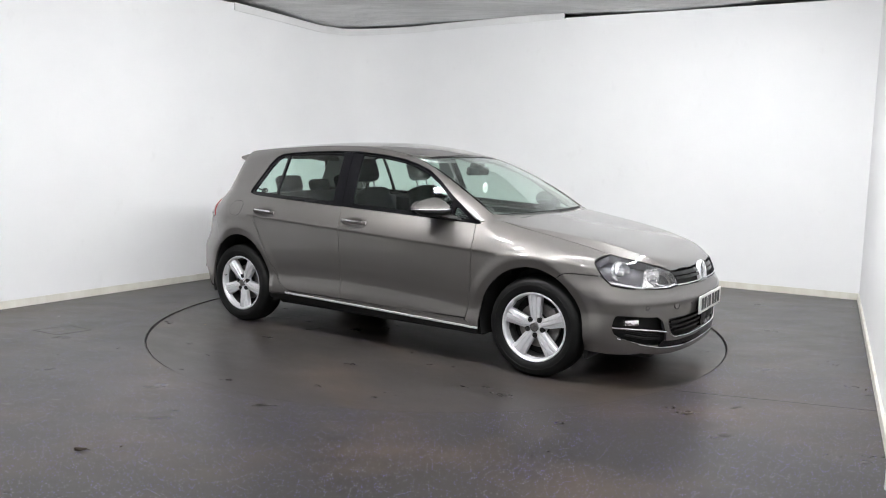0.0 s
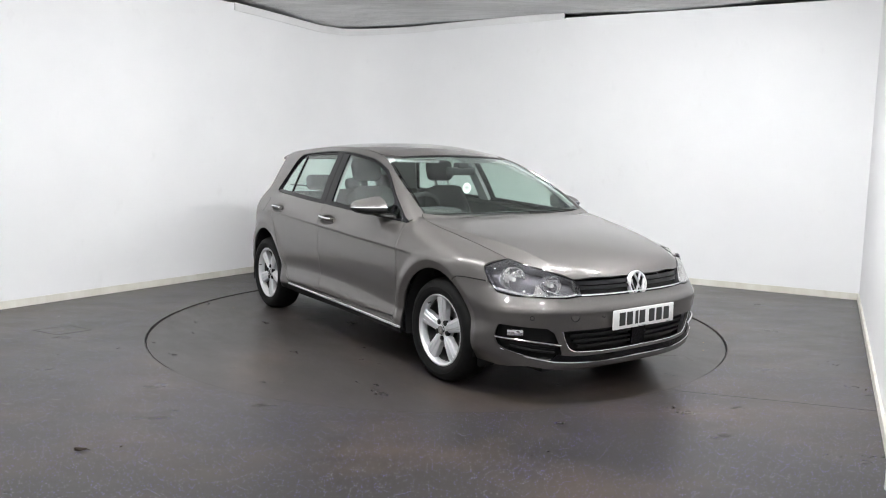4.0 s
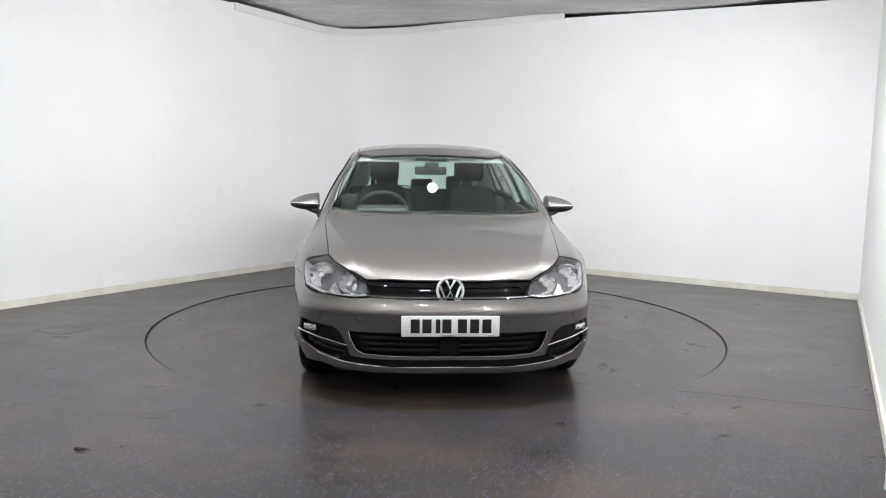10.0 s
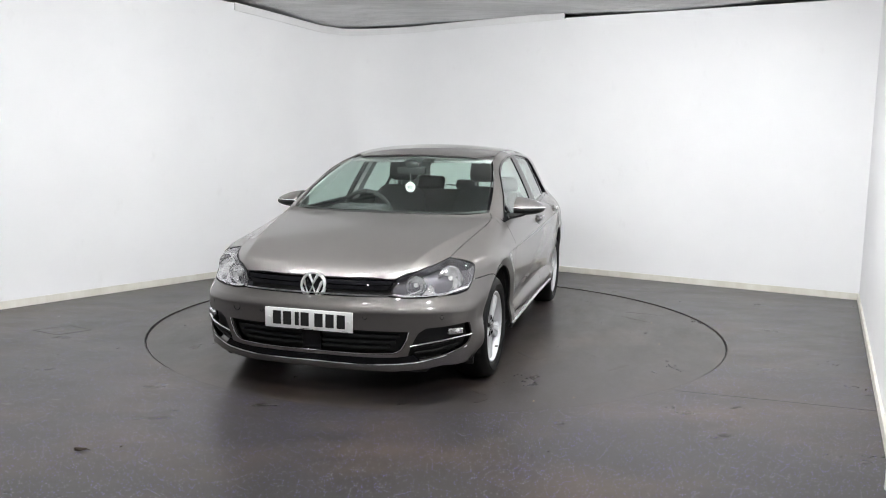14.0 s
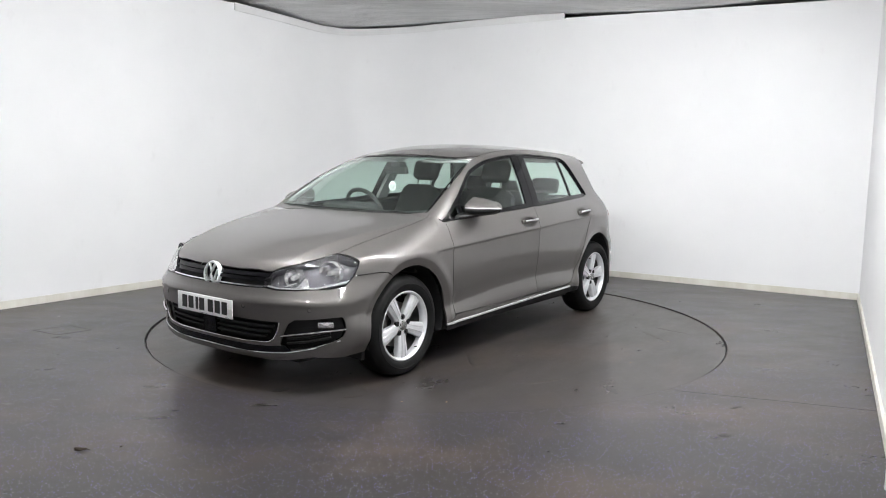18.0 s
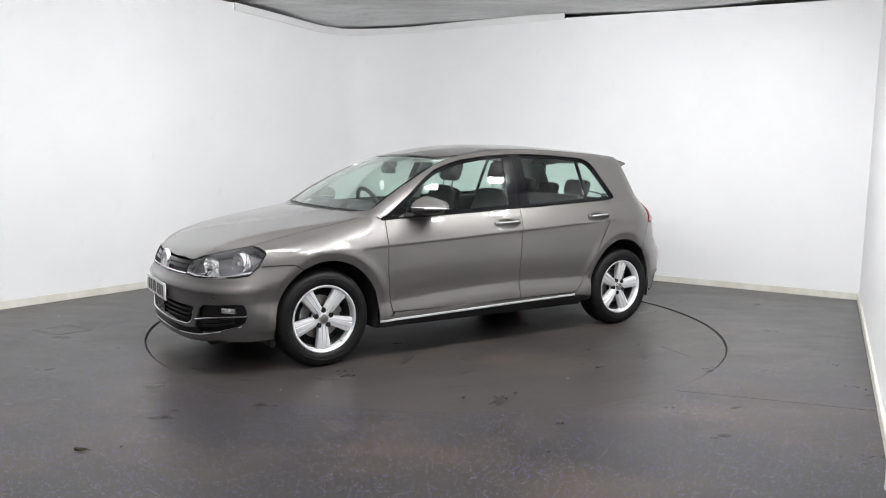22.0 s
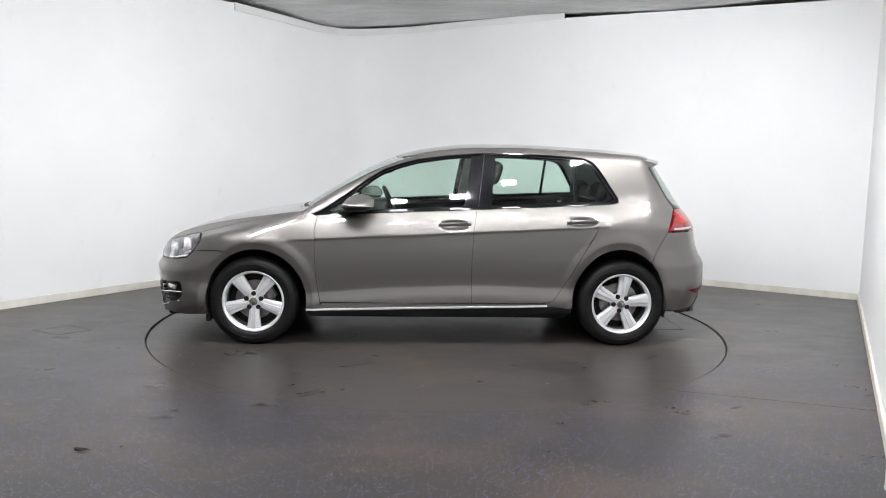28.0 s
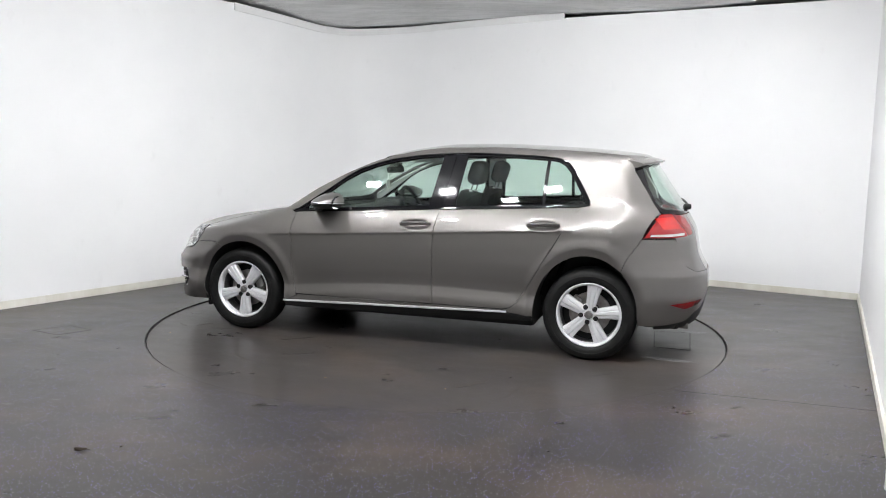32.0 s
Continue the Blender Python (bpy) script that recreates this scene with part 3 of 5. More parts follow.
def skin_normal(p):
    g = np.zeros_like(p)
    h = 0.004
    for k in range(3):
        d = np.zeros(3)
        d[k] = h
        g[:, k] = body_field(p + d) - body_field(p - d)
    return g / np.maximum(np.linalg.norm(g, axis=1, keepdims=True), 1e-9)


def resample(poly, step):
    out = []
    n = len(poly)
    for i in range(n):
        a, b = np.array(poly[i]), np.array(poly[(i + 1) % n])
        k = max(1, int(np.ceil(np.linalg.norm(b - a) / step)))
        out += [tuple(a + (b - a) * j / k) for j in range(k)]
    return out


def rounded(poly, rounds=2, keep=()):
    """Corner-cutting of a closed outline; corners named in keep stay sharp."""
    pts = [(np.array(p, float), i in keep) for i, p in enumerate(poly)]
    for _ in range(rounds):
        out = []
        n = len(pts)
        for i in range(n):
            p, k = pts[i]
            if k:
                out.append((p, True))
                continue
            a, b = pts[i - 1][0], pts[(i + 1) % n][0]
            out.append((p * 0.75 + a * 0.25 if not pts[i - 1][1] else p * 0.7 + a * 0.3, False))
            out.append((p * 0.75 + b * 0.25 if not pts[(i + 1) % n][1] else p * 0.7 + b * 0.3, False))
        pts = out
    return [tuple(p) for p, _ in pts]


def shrunk(poly, d):
    """The outline moved inwards by d."""
    p = np.array(poly, float)
    area = np.sum(p[:, 0] * np.roll(p[:, 1], -1) - p[:, 1] * np.roll(p[:, 0], -1))
    s = 1 if area > 0 else -1
    e0 = p - np.roll(p, 1, 0)
    e1 = np.roll(p, -1, 0) - p
    n0 = np.stack([-e0[:, 1], e0[:, 0]], 1) / np.maximum(np.linalg.norm(e0, axis=1, keepdims=True), 1e-9)
    n1 = np.stack([-e1[:, 1], e1[:, 0]], 1) / np.maximum(np.linalg.norm(e1, axis=1, keepdims=True), 1e-9)
    m = n0 + n1
    m = m / np.maximum(np.linalg.norm(m, axis=1, keepdims=True), 0.3)
    return [tuple(q) for q in p + s * d * m]


def within(poly, pts):
    poly = np.array(poly)
    x, y = pts[:, 0], pts[:, 1]
    c = np.zeros(len(pts), bool)
    x0, y0 = poly[:, 0], poly[:, 1]
    x1, y1 = np.roll(x0, -1), np.roll(y0, -1)
    for a, b, cc, d in zip(x0, y0, x1, y1):
        if b == d:
            continue
        hit = ((b > y) != (d > y)) & (x < (cc - a) * (y - b) / (d - b) + a)
        c ^= hit
    return c


def panel(kind, poly, step=0.03, thick=0.012, out=0.0, gap=0.002, holes=(), lines=(), mirror=False, mat=None, name="panel"):
    """A piece of the skin inside an outline, with thickness and smooth normals.
    out lifts it off the skin; the mesh follows the given lines, so that creases stay crisp."""
    from mathutils.geometry import delaunay_2d_cdt
    outer = shrunk(resample(poly, step * 0.8), gap) if gap else resample(poly, step * 0.8)
    loops = [outer] + [shrunk(resample(h, step * 0.8), -gap) if gap else resample(h, step * 0.8) for h in holes]
    lo, hi = np.min(outer, 0), np.max(outer, 0)
    gx, gy = np.meshgrid(np.arange(lo[0] + step * 0.5, hi[0], step), np.arange(lo[1] + step * 0.5, hi[1], step))
    inner = np.stack([gx.ravel(), gy.ravel()], 1)
    inner = inner[within(outer, inner)]
    for h in loops[1:]:
        inner = inner[~within(h, inner)]
    runs = []
    for l in lines:
        pts = np.array([q for a, b in zip(l, l[1:]) for q in resample([a, b], step * 0.8)[:max(1, int(np.ceil(math.dist(a, b) / (step * 0.8))))]])
        ok = within(shrunk(outer, step * 0.25), pts)
        run = []
        for q, k in zip(pts, ok):
            if k:
                run.append(tuple(q))
            elif run:
                runs.append(run)
                run = []
        if run:
            runs.append(run)
    edge = np.array([q for l in loops + runs for q in l])
    keep = np.ones(len(inner), bool)
    for i in range(0, len(inner), 512):
        d = np.min(np.sum((inner[i:i + 512, None] - edge[None]) ** 2, -1), 1)
        keep[i:i + 512] = d > (0.45 * step) ** 2
    inner = inner[keep]
    verts, edges = [], []
    for l in loops:
        s = len(verts)
        verts += [Vector(q) for q in l]
        edges += [(s + i, s + (i + 1) % len(l)) for i in range(len(l))]
    for l in runs:
        s = len(verts)
        verts += [Vector(q) for q in l]
        edges += [(s + i, s + i + 1) for i in range(len(l) - 1)]
    verts += [Vector(q) for q in inner]
    v2, _, faces, _, _, _ = delaunay_2d_cdt(verts, edges, [], 0, 1e-6)
    v2 = np.array([tuple(v) for v in v2])
    cent = np.array([v2[list(f)].mean(0) for f in faces])
    ok = within(outer, cent)
    for h in loops[1:]:
        ok &= ~within(h, cent)
    faces = [f for f, k in zip(faces, ok) if k]
    p = lift(kind, v2)
    n = skin_normal(p)
    p = p + n * out
    tri = np.array([f[:3] for f in faces])
    fn = np.cross(p[tri[:, 1]] - p[tri[:, 0]], p[tri[:, 2]] - p[tri[:, 0]])
    if np.sum(fn * n[tri[:, 0]]) < 0:
        faces = [tuple(reversed(f)) for f in faces]
    count = {}
    for f in faces:
        for a, b in zip(f, f[1:] + f[:1]) if isinstance(f, list) else zip(f, tuple(f[1:]) + tuple(f[:1])):
            count[(a, b)] = 1
    rim = [(a, b) for (a, b) in count if (b, a) not in count]
    k = len(p)
    q = p - n * thick
    allv = np.concatenate([p, q])
    alln = [*n, *(-n)]
    allf = [tuple(f) for f in faces] + [tuple(k + i for i in reversed(f)) for f in faces]
    extra = []
    for a, b in rim:
        s = 2 * k + len(extra)
        t = p[b] - p[a]
        w = np.cross(t, n[a])
        w = w / max(np.linalg.norm(w), 1e-9)
        extra += [p[a], p[b], q[b], q[a]]
        alln += [w] * 4
        allf.append((s, s + 3, s + 2, s + 1))
    if extra:
        allv = np.concatenate([allv, np.array(extra)])
    alln = np.array(alln)
    if mirror:
        allv = allv * [1, -1, 1]
        alln = alln * [1, -1, 1]
        allf = [tuple(reversed(f)) for f in allf]
    me = bpy.data.meshes.new(name)
    me.from_pydata(allv.tolist(), [], allf)
    me.materials.append(mat)
    me.shade_smooth()
    me.normals_split_custom_set_from_vertices(alln.tolist())
    return me


def both(name, kind, poly, mat, parent, label="", **kw):
    """The same panel on the left and on the right of the car."""
    l = part(name, panel(kind, poly, mat=mat, name=name, **kw), mat, parent, label)
    r = part(name, panel(kind, poly, mat=mat, name=name, mirror=True, **kw), mat, parent, label)
    return l, r


def sym(half):
    """A closed outline from its left half, listed from one centre point to the other (u is the crosswise one)."""
    return list(half) + [(-u, v) for u, v in reversed(half) if abs(u) > 1e-6]


def sym_top(half):
    return list(half) + [(u, -v) for u, v in reversed(half) if abs(v) > 1e-6]


def ellipse(cx, cz, rx, rz, a0, a1, n=18):
    return [(cx + rx * math.cos(radians(a0 + (a1 - a0) * i / n)), cz + rz * math.sin(radians(a0 + (a1 - a0) * i / n))) for i in range(n + 1)]


car = thing("hatchback_car", "grey metallic five-door hatchback on silver five-spoke wheels, standing on the turntable", "car")

# shared seam lines, in the side view
FRONT_SEAM = [(0.866, 0.922), (0.882, 0.823), (0.880, 0.584), (0.862, 0.42), (0.842, 0.318)]
MID_SEAM = [(-0.260, 0.980), (-0.234, 0.836), (-0.224, 0.596), (-0.228, 0.318)]
REAR_SEAM = [(-1.236, 1.025), (-1.123, 0.854), (-1.010, 0.663), (-0.895, 0.459), (-0.835, 0.365), (-0.79, 0.33), (-0.73, 0.318)]
WIN_TOP = [(0.893, 0.930), (0.845, 0.950), (0.645, 1.085), (0.500, 1.190), (0.403, 1.247), (0.280, 1.290), (0.160, 1.322), (-0.05, 1.352), (-0.271, 1.370), (-0.492, 1.374),
           (-0.739, 1.367), (-0.95, 1.357), (-1.06, 1.345), (-1.12, 1.320), (-1.165, 1.270), (-1.290, 1.060), (-1.288, 1.036)]
ARCH_F = ellipse(1.293, 0.31, 0.352, 0.375, -8, 188, 30)
ARCH_R = ellipse(-1.292, 0.31, 0.342, 0.398, -8, 188, 30)
# bonnet seam from above; headlamp outline in car space
HOOD_SEAM = [(0.925, 0.716), (0.955, 0.730), (1.000, 0.738), (1.060, 0.741), (1.150, 0.735), (1.300, 0.716), (1.450, 0.700), (1.600, 0.682), (1.722, 0.668)]
LAMP_TOP = [tuple(q) for q in lift("top", [(2.020, 0.450), (1.935, 0.552), (1.835, 0.620), (1.722, 0.668)])]
LAMP_OUT = [(1.693, 0.711, 0.764), (1.687, 0.752, 0.755), (1.681, 0.795, 0.740), (1.694, 0.804, 0.718), (1.734, 0.802, 0.662)]
LAMP_LOW = [(1.785, 0.790, 0.616), (1.862, 0.750, 0.602), (1.990, 0.612, 0.592), (2.040, 0.505, 0.590), (2.068, 0.426, 0.600), (2.066, 0.426, 0.636)]
PILLAR_LINE = [(0.935, 0.705), (0.86, 0.700), (0.75, 0.688), (0.58, 0.660), (0.40, 0.614), (0.25, 0.572), (0.12, 0.560), (0.0, 0.558), (-0.25, 0.557), (-0.57, 0.555), (-0.95, 0.546), (-1.30, 0.528), (-1.50, 0.51), (-1.60, 0.495)]
ROOF_SEAM = via("top", "side", *PILLAR_LINE)
HATCH_SEAM = [(-1.545, 1.325), (-1.565, 1.275), (-1.612, 1.20), (-1.662, 1.122), (-1.735, 1.01)]
LAMP_SIDE = [(-1.742, 0.990), (-1.645, 0.836)]
BUMPER_SEAM_R = [(-1.643, 0.830), (-1.585, 0.746), (-1.550, 0.695), (-1.520, 0.615)]
BUMPER_SEAM_F = [(1.732, 0.664), (1.645, 0.670), (1.570, 0.674), (1.525, 0.670), (1.495, 0.655), (1.471, 0.636)]


def crease_lines(x0, x1):
    xs = np.linspace(x0, x1, 40)
    out = [[(x, crease_z(x) + d) for x in xs] for d in (-0.016, -0.009, -0.001, 0.006)]
    return out + [[(x, z - 0.05 * (x + 0.25) ** 2 * float(ease(np.abs(x + 0.05), 1.25, 0.9))) for x in xs if -0.8 < x < 0.86] for z in (0.434, 0.446, 0.458)]


def cup_lines(k):
    """Rings that give the grip recess behind a door handle its shape."""
    cx, cz = HANDLES[k]
    return [[(cx + 0.102 * q * math.cos(a), cz + 0.034 * q * math.sin(a)) for a in np.linspace(0, 2 * math.pi, 29)] for q in (1.03, 0.96, 0.82, 0.6, 0.3)]


def build_body():
    belt = [(x, belt_z(x) - 0.004) for x in np.linspace(0.84, -0.24, 9)]
    both("front_door", "side", [*FRONT_SEAM, (0.30, 0.312), *MID_SEAM[::-1][0:], *[q for q in belt[::-1] if q[0] > -0.2], ], PAINT, car, step=0.028, lines=crease_lines(0.86, -0.22) + cup_lines(0))
    belt = [(x, belt_z(x) - 0.004) for x in np.linspace(-0.30, -1.20, 9)]
    both("rear_door", "side", [*MID_SEAM, *REAR_SEAM[::-1], *belt[::-1]], PAINT, car, step=0.028, lines=crease_lines(-0.24, -1.10) + cup_lines(1))
    # front wing: between door, bonnet, headlamp and bumper
    arch = [q for q in ARCH_F if q[1] > 0.28]
    front_arch = [q for q in arch if math.hypot(q[0] - 1.293, q[1] - 0.31) > 0 and not q[0] > 1.462]
    wing_low = via("side", "roll", *BUMPER_SEAM_F[1:], *front_arch, (0.940, 0.262), (0.842, 0.300), *FRONT_SEAM[::-1][1:], (0.893, 0.924), (0.915, 0.940))
    crease = [via("side", "roll", *[(x, crease_z(x) + d) for x in np.linspace(0.875, 1.06, 9)]) for d in (-0.016, -0.009, -0.001, 0.006)]
    crease += [via("side", "roll", *ellipse(1.293, 0.31, 0.352 * k, 0.375 * k, 0, 184, 34)) for k in (1.122, 1.15)]
    both("front_wing", "roll", [*via("top", "roll", *HOOD_SEAM), *map(tuple, flat("roll", LAMP_OUT)), *wing_low], PAINT, car, step=0.020, lines=crease)
    # side frame: pillar, roof rail and rear quarter in one pressing
    rear_arch = [q for q in ARCH_R if q[1] > 0.28 and not q[0] < -1.51]
    both("side_frame", "roll", [*via("side", "roll", (0.918, 0.945)), *via("top", "roll", *PILLAR_LINE), *via("side", "roll", *HATCH_SEAM, *LAMP_SIDE, *BUMPER_SEAM_R, *rear_arch[::-1], (-0.947, 0.285), (-0.947, 0.280), (-0.725, 0.300), (-0.735, 0.312), *REAR_SEAM[::-1][1:],
                                (-1.262, 1.032), *WIN_TOP[::-1])], PAINT, car, step=0.022,
         lines=[via("side", "roll", *ellipse(-1.292, 0.31, 0.342 * k, 0.398 * k, -4, 180, 34)) for k in (1.122, 1.15)] + [via("side", "roll", *[(x, crease_z(x) + d) for x in np.linspace(-1.10, -1.20, 6)]) for d in (-0.016, -0.009, -0.001, 0.006)])
    both("sill_panel", "side", [(0.938, 0.262), (0.835, 0.300), (0.83, 0.312), (-0.73, 0.312), (-0.72, 0.300), (0.31, 0.272)], PAINT, car, step=0.025, gap=0.001)
    both("sill_cover", "side", [(0.938, 0.258), (0.310, 0.270), (-0.72, 0.294), (-0.945, 0.276), (-0.945, 0.245), (-0.4, 0.228), (0.3, 0.220), (0.93, 0.218)], BLACK, car, "black plastic sill cover", step=0.03, gap=0.001)
    both("chrome_strip", "side", [(0.940, 0.2575), (0.310, 0.2730), (-0.768, 0.2970), (-0.768, 0.3070), (0.310, 0.2840), (0.940, 0.2685)], TRIM, car, step=0.02, out=0.010, thick=0.01, gap=0)
    both("belt_moulding", "side", [*[(x, belt_z(x) - 0.003) for x in np.linspace(0.893, -1.262, 30)], *[(x, belt_z(x) + 0.018) for x in np.linspace(-1.268, 0.88, 30)]],
         GLOSS_BLACK, car, step=0.018, out=0.002, thick=0.014, gap=0)
    # roof, bonnet, windscreen
    seam = [q for q in via("side", "top", *ROOF_SEAM)]
    roof_front = [(0.315, 0.0), (0.305, 0.25), (0.275, 0.45)]
    side = [q for q in seam if q[0] < 0.24]
    part("roof", panel("top", sym_top([*roof_front, *side, (-1.63, 0.40), (-1.66, 0.0)]), mat=PAINT, step=0.035), PAINT, car)
    glass_side = [q for q in seam if 0.22 < q[0] < 0.95][::-1]
    part("windscreen", panel("top", sym_top([(1.02, 0.0), (1.005, 0.30), (0.965, 0.55), *[(x, y - 0.012) for x, y in glass_side[::-1]], (0.30, 0.44), (0.325, 0.25), (0.335, 0.0)]),
                             mat=WINDOW, step=0.035, thick=0.005, out=-0.006), WINDOW, car, "clear green-tinted windscreen").visible_shadow = False
    lamp_edge = [(x, y) for x, y, z in LAMP_TOP[::-1]]
    part("bonnet", panel("top", sym_top([(1.045, 0.0), (1.03, 0.30), (0.985, 0.56), *HOOD_SEAM[:-1], *lamp_edge, *via("front", "top", (0.40, 0.684), (0.2, 0.685), (0.0, 0.686))]),
                         mat=PAINT, step=0.03, lines=[[(x, k * (bonnet_ridge(x) + d)) for x in np.linspace(1.02, 2.02, 26)] for k in (1, -1) for d in (-0.010, -0.003, 0.003, 0.010)]), PAINT, car)
    # front bumper
    N = lambda *p: via("front", "nose", *p)
    M = lambda *p: via("side", "nose", *p)
    arch_low = [q for q in ARCH_F if q[0] > 1.478 and q[1] > 0.27]
    top_edge = [*N((0.0, 0.592), (0.2, 0.592), (0.42, 0.594)), *map(tuple, flat("nose", [(x, y, z - 0.004) for x, y, z in LAMP_LOW[-2::-1]])), *M(*BUMPER_SEAM_F), *M(*arch_low[::-1], (1.640, 0.21))]
    low_edge = [*M((1.78, 0.205)), *N((0.70, 0.215), (0.60, 0.195), (0.45, 0.182), (0.2, 0.186), (0.0, 0.188))]
    grille_hole = sym(N((0.0, 0.412), (0.28, 0.412), (0.54, 0.408), (0.525, 0.360), (0.50, 0.312), (0.45, 0.288), (0.30, 0.283), (0.15, 0.284), (0.0, 0.285)))
    fog = [*N((0.60, 0.425), (0.70, 0.432)), *M((1.845, 0.445), (1.825, 0.435), (1.812, 0.37), (1.835, 0.318)), *N((0.705, 0.272), (0.60, 0.252), (0.53, 0.262), (0.55, 0.325))]
    part("front_bumper", panel("nose", sym([*top_edge, *low_edge]), mat=PAINT, step=0.022, holes=[grille_hole, rounded(fog, 1), rounded([(-u, v) for u, v in fog], 1)],
                               lines=[[(s * u, v) for u, v in M(*ellipse(1.293, 0.31, 0.352 * k, 0.375 * k, 0, 50, 14))] for k in (1.122, 1.15) for s in (1, -1)]), PAINT, car)
    return N, M


N, M = build_body()



def hook(kind, *pts, out=0.0):
    """Places on the skin, lifted off it along its normal."""
    p = lift(kind, pts)
    return p + skin_normal(p) * out


def flip(p):
    return [(x, -y, z) for x, y, z in p]


# ---------------------------------------------------------------- glass and window frames
FRONT_PANE = [(0.655, 0.962), (0.650, 1.052), (0.500, 1.170), (0.400, 1.229), (0.280, 1.273), (0.160, 1.306), (-0.05, 1.337), (-0.225, 1.352), (-0.172, 1.008), (0.2, 0.986)]
REAR_PANE = [(-0.365, 1.010), (-0.405, 1.351), (-0.60, 1.354), (-0.75, 1.350), (-0.975, 1.338), (-0.965, 1.039), (-0.6, 1.021)]
QUARTER_PANE = [(-1.000, 1.337), (-1.055, 1.328), (-1.10, 1.305), (-1.145, 1.250), (-1.262, 1.060), (-1.254, 1.052), (-0.992, 1.041)]


CORNER_PANE = [(0.800, 0.952), (0.715, 1.010), (0.692, 1.018), (0.686, 1.012), (0.686, 0.957)]


def build_windows():
    split = [(-0.268, 0.984), (-0.322, 1.368)]
    front_top = [q for q in WIN_TOP if q[0] > -0.3]
    rear_top = [q for q in WIN_TOP if q[0] < -0.4]
    low_f = [(x, belt_z(x) + 0.002) for x in np.linspace(-0.26, 0.875, 12)]
    low_r = [(x, belt_z(x) + 0.002) for x in np.linspace(-1.26, -0.28, 12)]
    both("front_window_frame", "side", [*front_top, split[1], split[0], *low_f], GLOSS_BLACK, car, "gloss black window surround and pillar cover",
         step=0.03, out=-0.003, thick=0.02, holes=[FRONT_PANE, CORNER_PANE])
    both("rear_window_frame", "side", [split[1], *rear_top, *low_r, split[0]], GLOSS_BLACK, car, "gloss black window surround and pillar cover",
         step=0.03, out=-0.003, thick=0.02, holes=[REAR_PANE, QUARTER_PANE])
    for name, pane in (("corner_window", CORNER_PANE), ("front_side_window", FRONT_PANE), ("rear_side_window", REAR_PANE), ("quarter_window", QUARTER_PANE)):
        for ob in both(name, "side", pane, WINDOW, car, "green-tinted side glass", step=0.04, out=-0.008, thick=0.004, gap=-0.006):
            ob.visible_shadow = False
    # thin seal round the outside of the windows
    for mirror in (False, True):
        line = hook("side", *WIN_TOP, out=0.002)
        line = flip(line) if mirror else line
        part("window_seal", tube(line, 0.006), GLOSS_BLACK, car)
    # sill of the windscreen: black cowl, wiper arms and black frit at the edges
    part("cowl", panel("top", sym_top([(1.06, 0.0), (1.05, 0.30), (1.005, 0.56), (0.915, 0.72), (0.88, 0.71), (0.94, 0.56), (0.985, 0.30), (0.995, 0.0)]), mat=BLACK, step=0.03, out=-0.018, thick=0.03), BLACK, car)
    part("wiper", tube(hook("top", (1.035, -0.50), (1.040, -0.2), (1.045, 0.1), out=-0.004), 0.006), BLACK, car, "black windscreen wiper blade")
    part("wiper", tube(hook("top", (1.030, 0.12), (1.015, 0.35), (0.965, 0.60), out=-0.004), 0.006), BLACK, car, "black windscreen wiper blade")
    part("wiper_arm", tube(hook("top", (1.045, -0.45), (1.045, -0.35), (1.045, -0.2), out=-0.006), 0.006), BLACK, car)
    part("wiper_arm", tube(hook("top", (1.035, 0.20), (1.03, 0.30), (1.01, 0.4), out=-0.006), 0.006), BLACK, car)
    seam = [q for q in via("side", "top", *ROOF_SEAM) if 0.25 < q[0] < 0.93]
    for s in (1, -1):
        outer = [(x, s * (y - 0.013)) for x, y in seam]
        inner = [(x - 0.002, s * (y - 0.020)) for x, y in seam]
        part("windscreen_edge", panel("top", outer + inner[::-1], mat=GLOSS_BLACK, step=0.02, out=-0.003, thick=0.002, gap=0), GLOSS_BLACK, car)
    part("windscreen_edge", panel("top", sym_top([(0.338, 0.0), (0.328, 0.25), (0.285, 0.46), (0.260, 0.46), (0.30, 0.25), (0.308, 0.0)]), mat=GLOSS_BLACK, step=0.02, out=-0.002, thick=0.004, gap=0), GLOSS_BLACK, car)
    # rear screen, tailgate, spoiler
    rear_glass = sym([(0.0, 1.315), (0.36, 1.312), (0.48, 1.290), (0.54, 1.17), (0.565, 1.035), (0.53, 1.012), (0.30, 0.997), (0.0, 0.990)])
    g = part("rear_window", panel("rear", rear_glass, mat=WINDOW, step=0.045, thick=0.004, out=-0.004), WINDOW, car, "green-tinted rear screen")
    g.visible_shadow = False
    hatch = via("side", "rear", *HATCH_SEAM)
    frame_out = [(0.0, 1.335), (0.40, 1.332), *[(y - 0.004, z) for y, z in hatch], (0.595, 0.99), (0.45, 0.982), (0.0, 0.975)]
    part("rear_window_frame", panel("rear", sym(frame_out), mat=GLOSS_BLACK, step=0.03, thick=0.01, out=-0.001, holes=[rear_glass]), GLOSS_BLACK, car)
    gate = sym([(0.0, 0.972), (0.45, 0.978), (0.59, 0.986), (0.657, 0.83), (0.618, 0.642), (0.557, 0.606), (0.3, 0.597), (0.0, 0.597)])
    part("tailgate", panel("rear", gate, mat=PAINT, step=0.03, gap=0.001), PAINT, car)
    sec = [(-1.58, 1.379), (-1.65, 1.373), (-1.71, 1.360), (-1.745, 1.349), (-1.747, 1.337), (-1.69, 1.316), (-1.62, 1.318)]
    bm = bmesh.new()
    rings = []
    for i in range(21):
        y = -0.545 + 1.09 * i / 20
        s = abs(y) / 0.6
